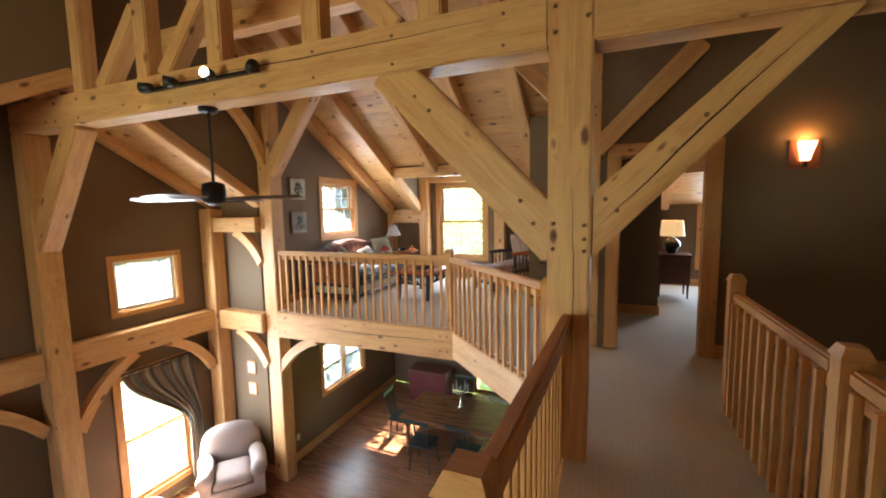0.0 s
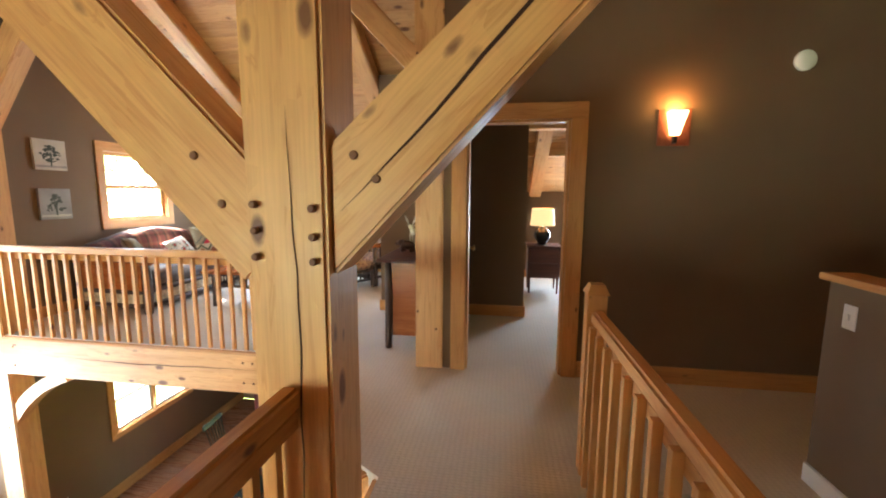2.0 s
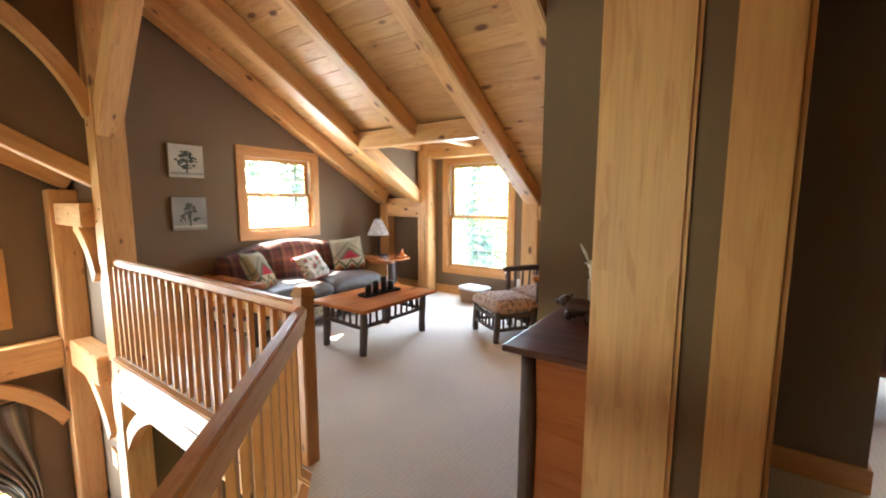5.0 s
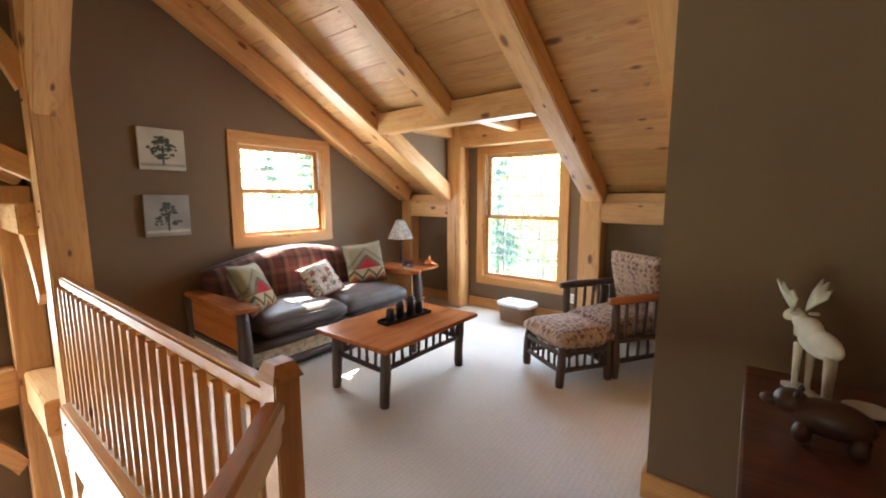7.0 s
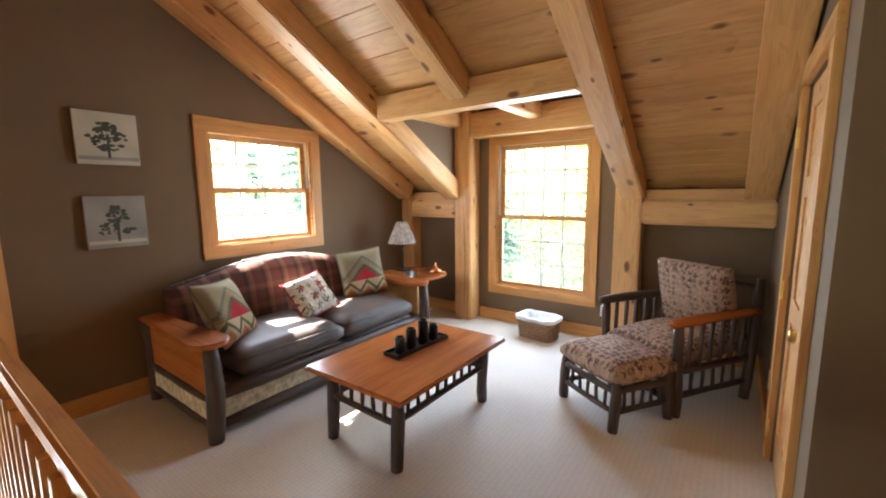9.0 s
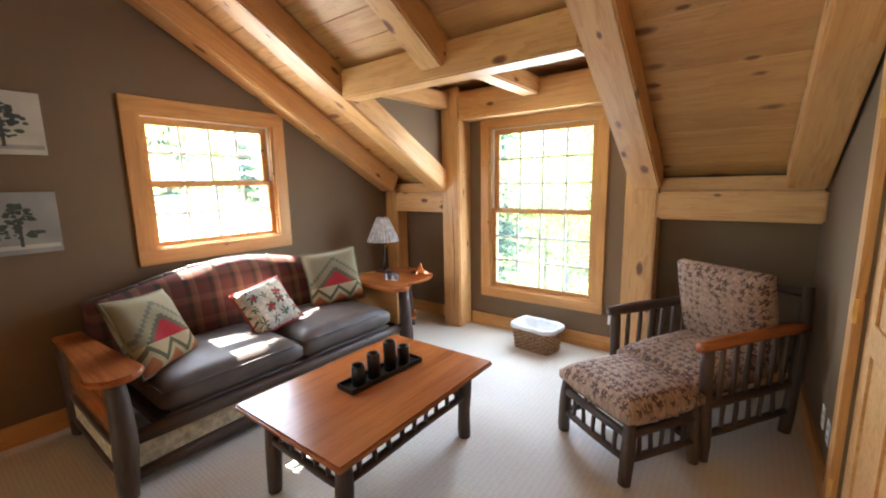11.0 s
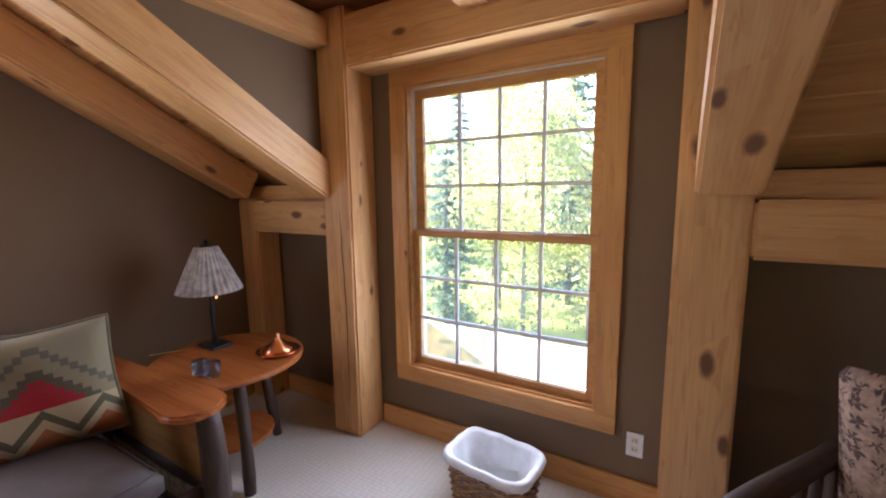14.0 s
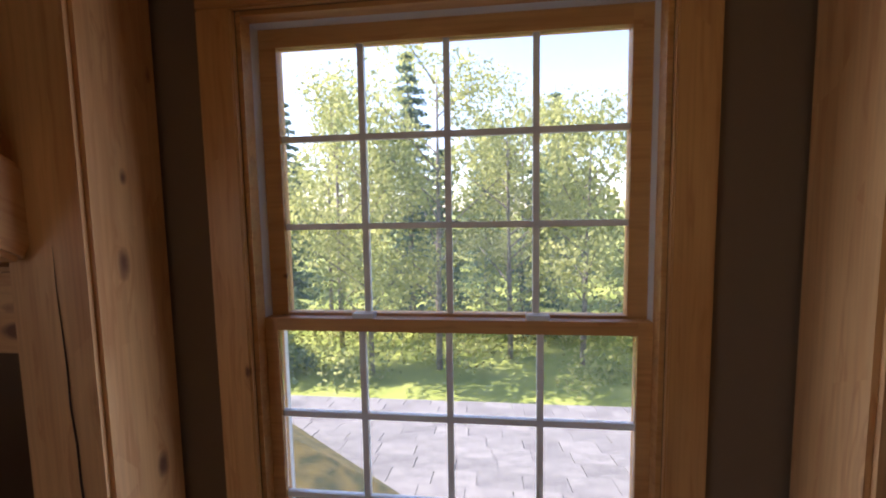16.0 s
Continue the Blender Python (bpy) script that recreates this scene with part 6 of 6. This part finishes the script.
# curtain swept to one side of the tall bay window
cu = thing("curtain", None, "striped olive curtain swept to one side on a rod", "curtain")
part("rod", log_bm(1.25, 0.014, 1), BLACK, cu, "", along((XB + 0.09, 3.17, -0.66), (XB + 0.09, 4.42, -0.66)))
bm = bmesh.new()
uvl = bm.loops.layers.uv.new("UVMap")
NU, NV, grid = 40, 26, []
for j_ in range(NV + 1):
    v_ = j_ / NV
    row = []
    for i in range(NU + 1):
        u = i / NU
        y_top, y_bot = 3.30 + 1.02 * u, 4.16 + 0.22 * u
        f = min(1.0, v_ / 0.55)
        f = f * f * (3 - 2 * f)
        y = y_top * (1 - f) + y_bot * f
        z = -0.68 - v_ * 2.05
        x = XB + 0.10 + 0.035 * math.sin(u * 44) * (0.6 + 0.5 * f) + 0.03 * f
        row.append(bm.verts.new((x, y, z)))
    grid.append(row)
for j_ in range(NV):
    for i in range(NU):
        fc = bm.faces.new((grid[j_][i], grid[j_][i + 1], grid[j_ + 1][i + 1], grid[j_ + 1][i]))
        for lp_, (a_, b__) in zip(fc.loops, ((i, j_), (i + 1, j_), (i + 1, j_ + 1), (i, j_ + 1))):
            lp_[uvl].uv = (a_ / NU, b__ / NV)
dr_ = part("drape", bm, CURTAIN, cu, smooth=True)
dr_.modifiers.new("cloth", "SOLIDIFY").thickness = 0.006
for y, z in ((-5.52, -1.05), (-5.52, -1.42)):
    fr_ = thing("small_framed_print", pose(y, 4.898, z), "small framed print on the bay's end wall", "picture", "small prints")
    part("frame", box_bm(-0.09, 0.09, -0.02, 0, -0.11, 0.11, 0.004), TRIM, fr_)
    part("print", box_bm(-0.07, 0.07, -0.022, -0.02, -0.09, 0.09), PAPER, fr_)
rb = thing("red_chest", pose(-3.75, 8.3, LOW), "dark red painted chest by the far wall", "chest")
part("body", box_bm(-0.45, 0.45, -0.22, 0.22, 0, 0.7, 0.01), plain("barn_red", (0.10, 0.016, 0.018), 0.5), rb)
part("lid", box_bm(-0.47, 0.47, -0.24, 0.24, 0.701, 0.74, 0.01), CHERRY, rb)

# ---- outside ----
bm = bmesh.new()
bmesh.ops.create_grid(bm, x_segments=60, y_segments=60, size=1.0)
for v in bm.verts:
    sx, sy = v.co.x, v.co.y
    v.co.x, v.co.y = math.copysign(abs(sx) ** 2.4 * 1500, sx), math.copysign(abs(sy) ** 2.4 * 1500, sy)
    v.co.z = LOW - 0.45 + 0.25 * noise.noise(Vector((v.co.x * 0.08, v.co.y * 0.08, 0))) if max(abs(v.co.x), abs(v.co.y)) > 14 else LOW - 0.45
tagged(part("ground", bm, GRASS), "sunlit spring lawn round the house", "lawn", kind="structure")

# porch roof below the dormer window, shingle by shingle
pr = tagged(thing("porch_roof", None), "bright grey shingled porch roof below the dormer window", "roof", kind="structure")
PZ, PS, PY0, PY1 = 0.05, 0.20, YN + 0.17, 12.25
roofz = lambda y: PZ - PS * (y - PY0)
bm = bmesh.new()
lo = [bm.verts.new((x, y, roofz(y) - 0.10)) for x, y in ((-6.0, PY0), (1.5, PY0), (1.5, PY1), (-6.0, PY1))]
hi = [bm.verts.new((v.co.x, v.co.y, v.co.z + 0.095)) for v in lo]
bm.faces.new(lo), bm.faces.new(hi)
for k in range(4):
    bm.faces.new((lo[k], hi[k], hi[(k + 1) % 4], lo[(k + 1) % 4]))
part("deck", bm, SIDING, pr)
srnd = random.Random(11)
shmesh = None
rest = bmesh.new()
count = 0
for r in range(14):
    y = PY1 - 0.02 - r * 0.225
    x = -5.95 + srnd.uniform(0, 0.3)
    while x < 1.3:
        w = 0.30
        m = pose(x + w / 2, y, roofz(y) + 0.008 + srnd.uniform(0, 0.004), -math.degrees(math.atan(PS)) + 1.0, 0, 0) @ Matrix.Diagonal((srnd.uniform(0.972, 0.996), 1, 1, 1))
        if -5.2 < x < -1.2 and count < 290:
            if shmesh is None:
                shmesh = part("shingle", box_bm(-0.15, 0.15, -0.13, 0.13, -0.006, 0.006), SHINGLE, pr, "", m)
            else:
                share("shingle", shmesh, m, pr)
            count += 1
        else:
            t_ = box_bm(-0.15, 0.15, -0.13, 0.13, -0.006, 0.006)
            t_.transform(m)
            tmp = bpy.data.meshes.new("tmp")
            t_.to_mesh(tmp)
            rest.from_mesh(tmp)
            bpy.data.meshes.remove(tmp)
            t_.free()
        x += w
tagged(part("shingles", rest, SHINGLE, pr), kind="stuff")
# a small gable whose side meets the porch roof
bm = bmesh.new()
v6 = [bm.verts.new(p_) for p_ in ((-5.3, 9.09, 0.0), (-3.75, 9.6, -0.06), (-3.55, 10.15, -0.15), (-5.3, 11.6, -0.35), (-5.3, 10.1, 0.75), (-5.3, 9.09, 0.55))]
for q in ((0, 1, 5), (1, 2, 4, 5), (2, 3, 4), (0, 5, 4, 3), (0, 1, 2, 3)):
    bm.faces.new([v6[i] for i in q])
tagged(part("roof_valley", bm, MOSS), "mossy shingled roof valley on the porch roof", "roof", kind="structure")


def leaf_cloud(bm, centre, radii, n, size, rnd, droop=0.0):
    for _ in range(n):
        d_ = Vector((rnd.gauss(0, 1), rnd.gauss(0, 1), rnd.gauss(0, 1))).normalized() * rnd.random() ** 0.4
        c = Vector(centre) + Vector((d_.x * radii[0], d_.y * radii[1], d_.z * radii[2] - droop * (d_.x ** 2 + d_.y ** 2)))
        a1 = Vector((rnd.uniform(-1, 1), rnd.uniform(-1, 1), rnd.uniform(-1, 1))).normalized()
        a2 = a1.cross(Vector((rnd.uniform(-1, 1), rnd.uniform(-1, 1), rnd.uniform(-1, 1)))).normalized()
        s_ = size * rnd.uniform(0.6, 1.4)
        vs = [bm.verts.new(c + a1 * s_ * x + a2 * s_ * 0.6 * y) for x, y in ((-1, 0), (0, -1), (1, 0), (0, 1))]
        bm.faces.new(vs)


def broadleaf(seed, h):
    rnd = random.Random(seed)
    root = thing("birch_tree", None, "slender spring tree with thin yellow-green leaves", "tree", "trees beyond the lawn")
    part("trunk", log_bm(h * 0.9, 0.10, seed, 0.25), TRUNK, root, "", along((0, 0, 0), (0.2, 0.1, h * 0.9)), True)
    bm = bmesh.new()
    for k in range(15):
        z = h * (0.18 + 0.75 * k / 15)
        a_ = rnd.random() * 6.28
        R = h * 0.22 * math.sin(math.pi * (0.2 + 0.7 * k / 15)) + 0.3
        tip = (R * math.cos(a_), R * math.sin(a_), z + R * 0.8)
        part("limb", log_bm((Vector(tip) - Vector((0, 0, z))).length, 0.03, k, 0.3, 6), TRUNK, root, "", along((0, 0, z), tip))
        leaf_cloud(bm, tip, (0.9, 0.9, 0.75), 260, 0.07, rnd)
        leaf_cloud(bm, (tip[0] * 0.5, tip[1] * 0.5, z + R * 0.3), (0.7, 0.7, 0.6), 130, 0.07, rnd)
    part("crown", bm, LEAF, root)
    return root


def spruce(seed, h):
    rnd = random.Random(seed)
    root = thing("spruce_tree", None, "tall dark green spruce", "tree", "trees beyond the lawn")
    part("trunk", log_bm(h, 0.14, seed, 0.1), TRUNK, root, "", along((0, 0, 0), (0, 0, h)), True)
    bm = bmesh.new()
    lev = int(h * 2.4)
    for i in range(lev):
        t = i / lev
        z, R = h * (0.06 + 0.92 * t), (1 - t) ** 0.9 * h * 0.19 + 0.12
        for k in range(9):
            a_ = rnd.random() * 6.28
            r_ = R * rnd.uniform(0.7, 1.1)
            for q in range(4):
                f = (q + 0.6) / 4
                leaf_cloud(bm, (r_ * f * math.cos(a_), r_ * f * math.sin(a_), z - 0.28 * r_ * f), (0.22, 0.22, 0.09), 9, 0.085, rnd)
    part("crown", bm, NEEDLE, root)
    return root


GZ = LOW - 0.5
b1, b2, s1, s2 = broadleaf(1, 9.5), broadleaf(2, 8.0), spruce(3, 11.0), spruce(4, 7.5)
trnd = random.Random(21)
used = {}
spots = [(b1, -4.6, 20), (b2, -2.4, 21), (s1, -6.2, 24), (b1, -8.5, 22), (s2, -1.3, 23.5), (b2, -0.2, 20.5), (b1, 2.0, 22), (s1, -3.2, 29), (b2, -6.6, 19.5), (s1, 0.4, 30), (b1, -10.5, 26),
         (s2, -9.5, 19.5), (b2, 4.5, 23), (s1, 5, 28), (b1, -1.6, 26), (s2, -5.2, 26), (b2, 7.5, 25), (s1, -13, 27), (b2, -12.5, 21),
         # the tree at x -8.7 is added to keep sun off the dining floor
         (b2, -8.7, 6.95), (s1, -18, 8.5), (s2, -16.5, 10.5), (s1, -19, 10.5), (b1, -18, 4.5), (s2, -15.5, 12.5), (s1, -22, 7), (b2, -21, 14), (s1, -17, 15.5), (b1, -23, 3), (s1, -26, 10), (s2, -24, 0.5), (s1, -20, -2), (b2, -17, 1.5)]
for tr_, x, y in spots:
    # the added shading tree has a set size, low enough to clear the loft window
    m = pose(x, y, GZ, 0, 0, trnd.uniform(0, 360)) @ Matrix.Scale(trnd.uniform(0.88, 1.12) if x != -8.7 else 0.76, 4)
    if tr_ not in used:
        used[tr_] = 1
        tr_.matrix_basis = m
    else:
        copy_thing(tr_, m).scale = m.to_scale()
# far woods and undergrowth
bm = bmesh.new()
for k in range(150):
    a_ = radians(trnd.uniform(-20, 200))
    R = trnd.uniform(36, 50)
    h = trnd.uniform(5, 12)
    for q in range(4):
        leaf_cloud(bm, (R * math.cos(a_), R * math.sin(a_), GZ + h * (0.2 + 0.22 * q)), (2.3 - 0.4 * q, 2.3 - 0.4 * q, h * 0.16), 70, 0.30, trnd)
tagged(part("far_woods", bm, LEAF), "distant mixed woods", "woods", kind="stuff")
bm = bmesh.new()
for k in range(90):
    x, y = (trnd.uniform(-13, 8), trnd.uniform(18.5, 24)) if k < 60 else (trnd.uniform(-24, -14.5), trnd.uniform(-2, 16))
    leaf_cloud(bm, (x, y, GZ + 0.6), (0.8, 0.8, 0.7), 110, 0.07, trnd)
tagged(part("undergrowth", bm, LEAF), "bright green shrubs under the trees", "shrubs", kind="stuff")
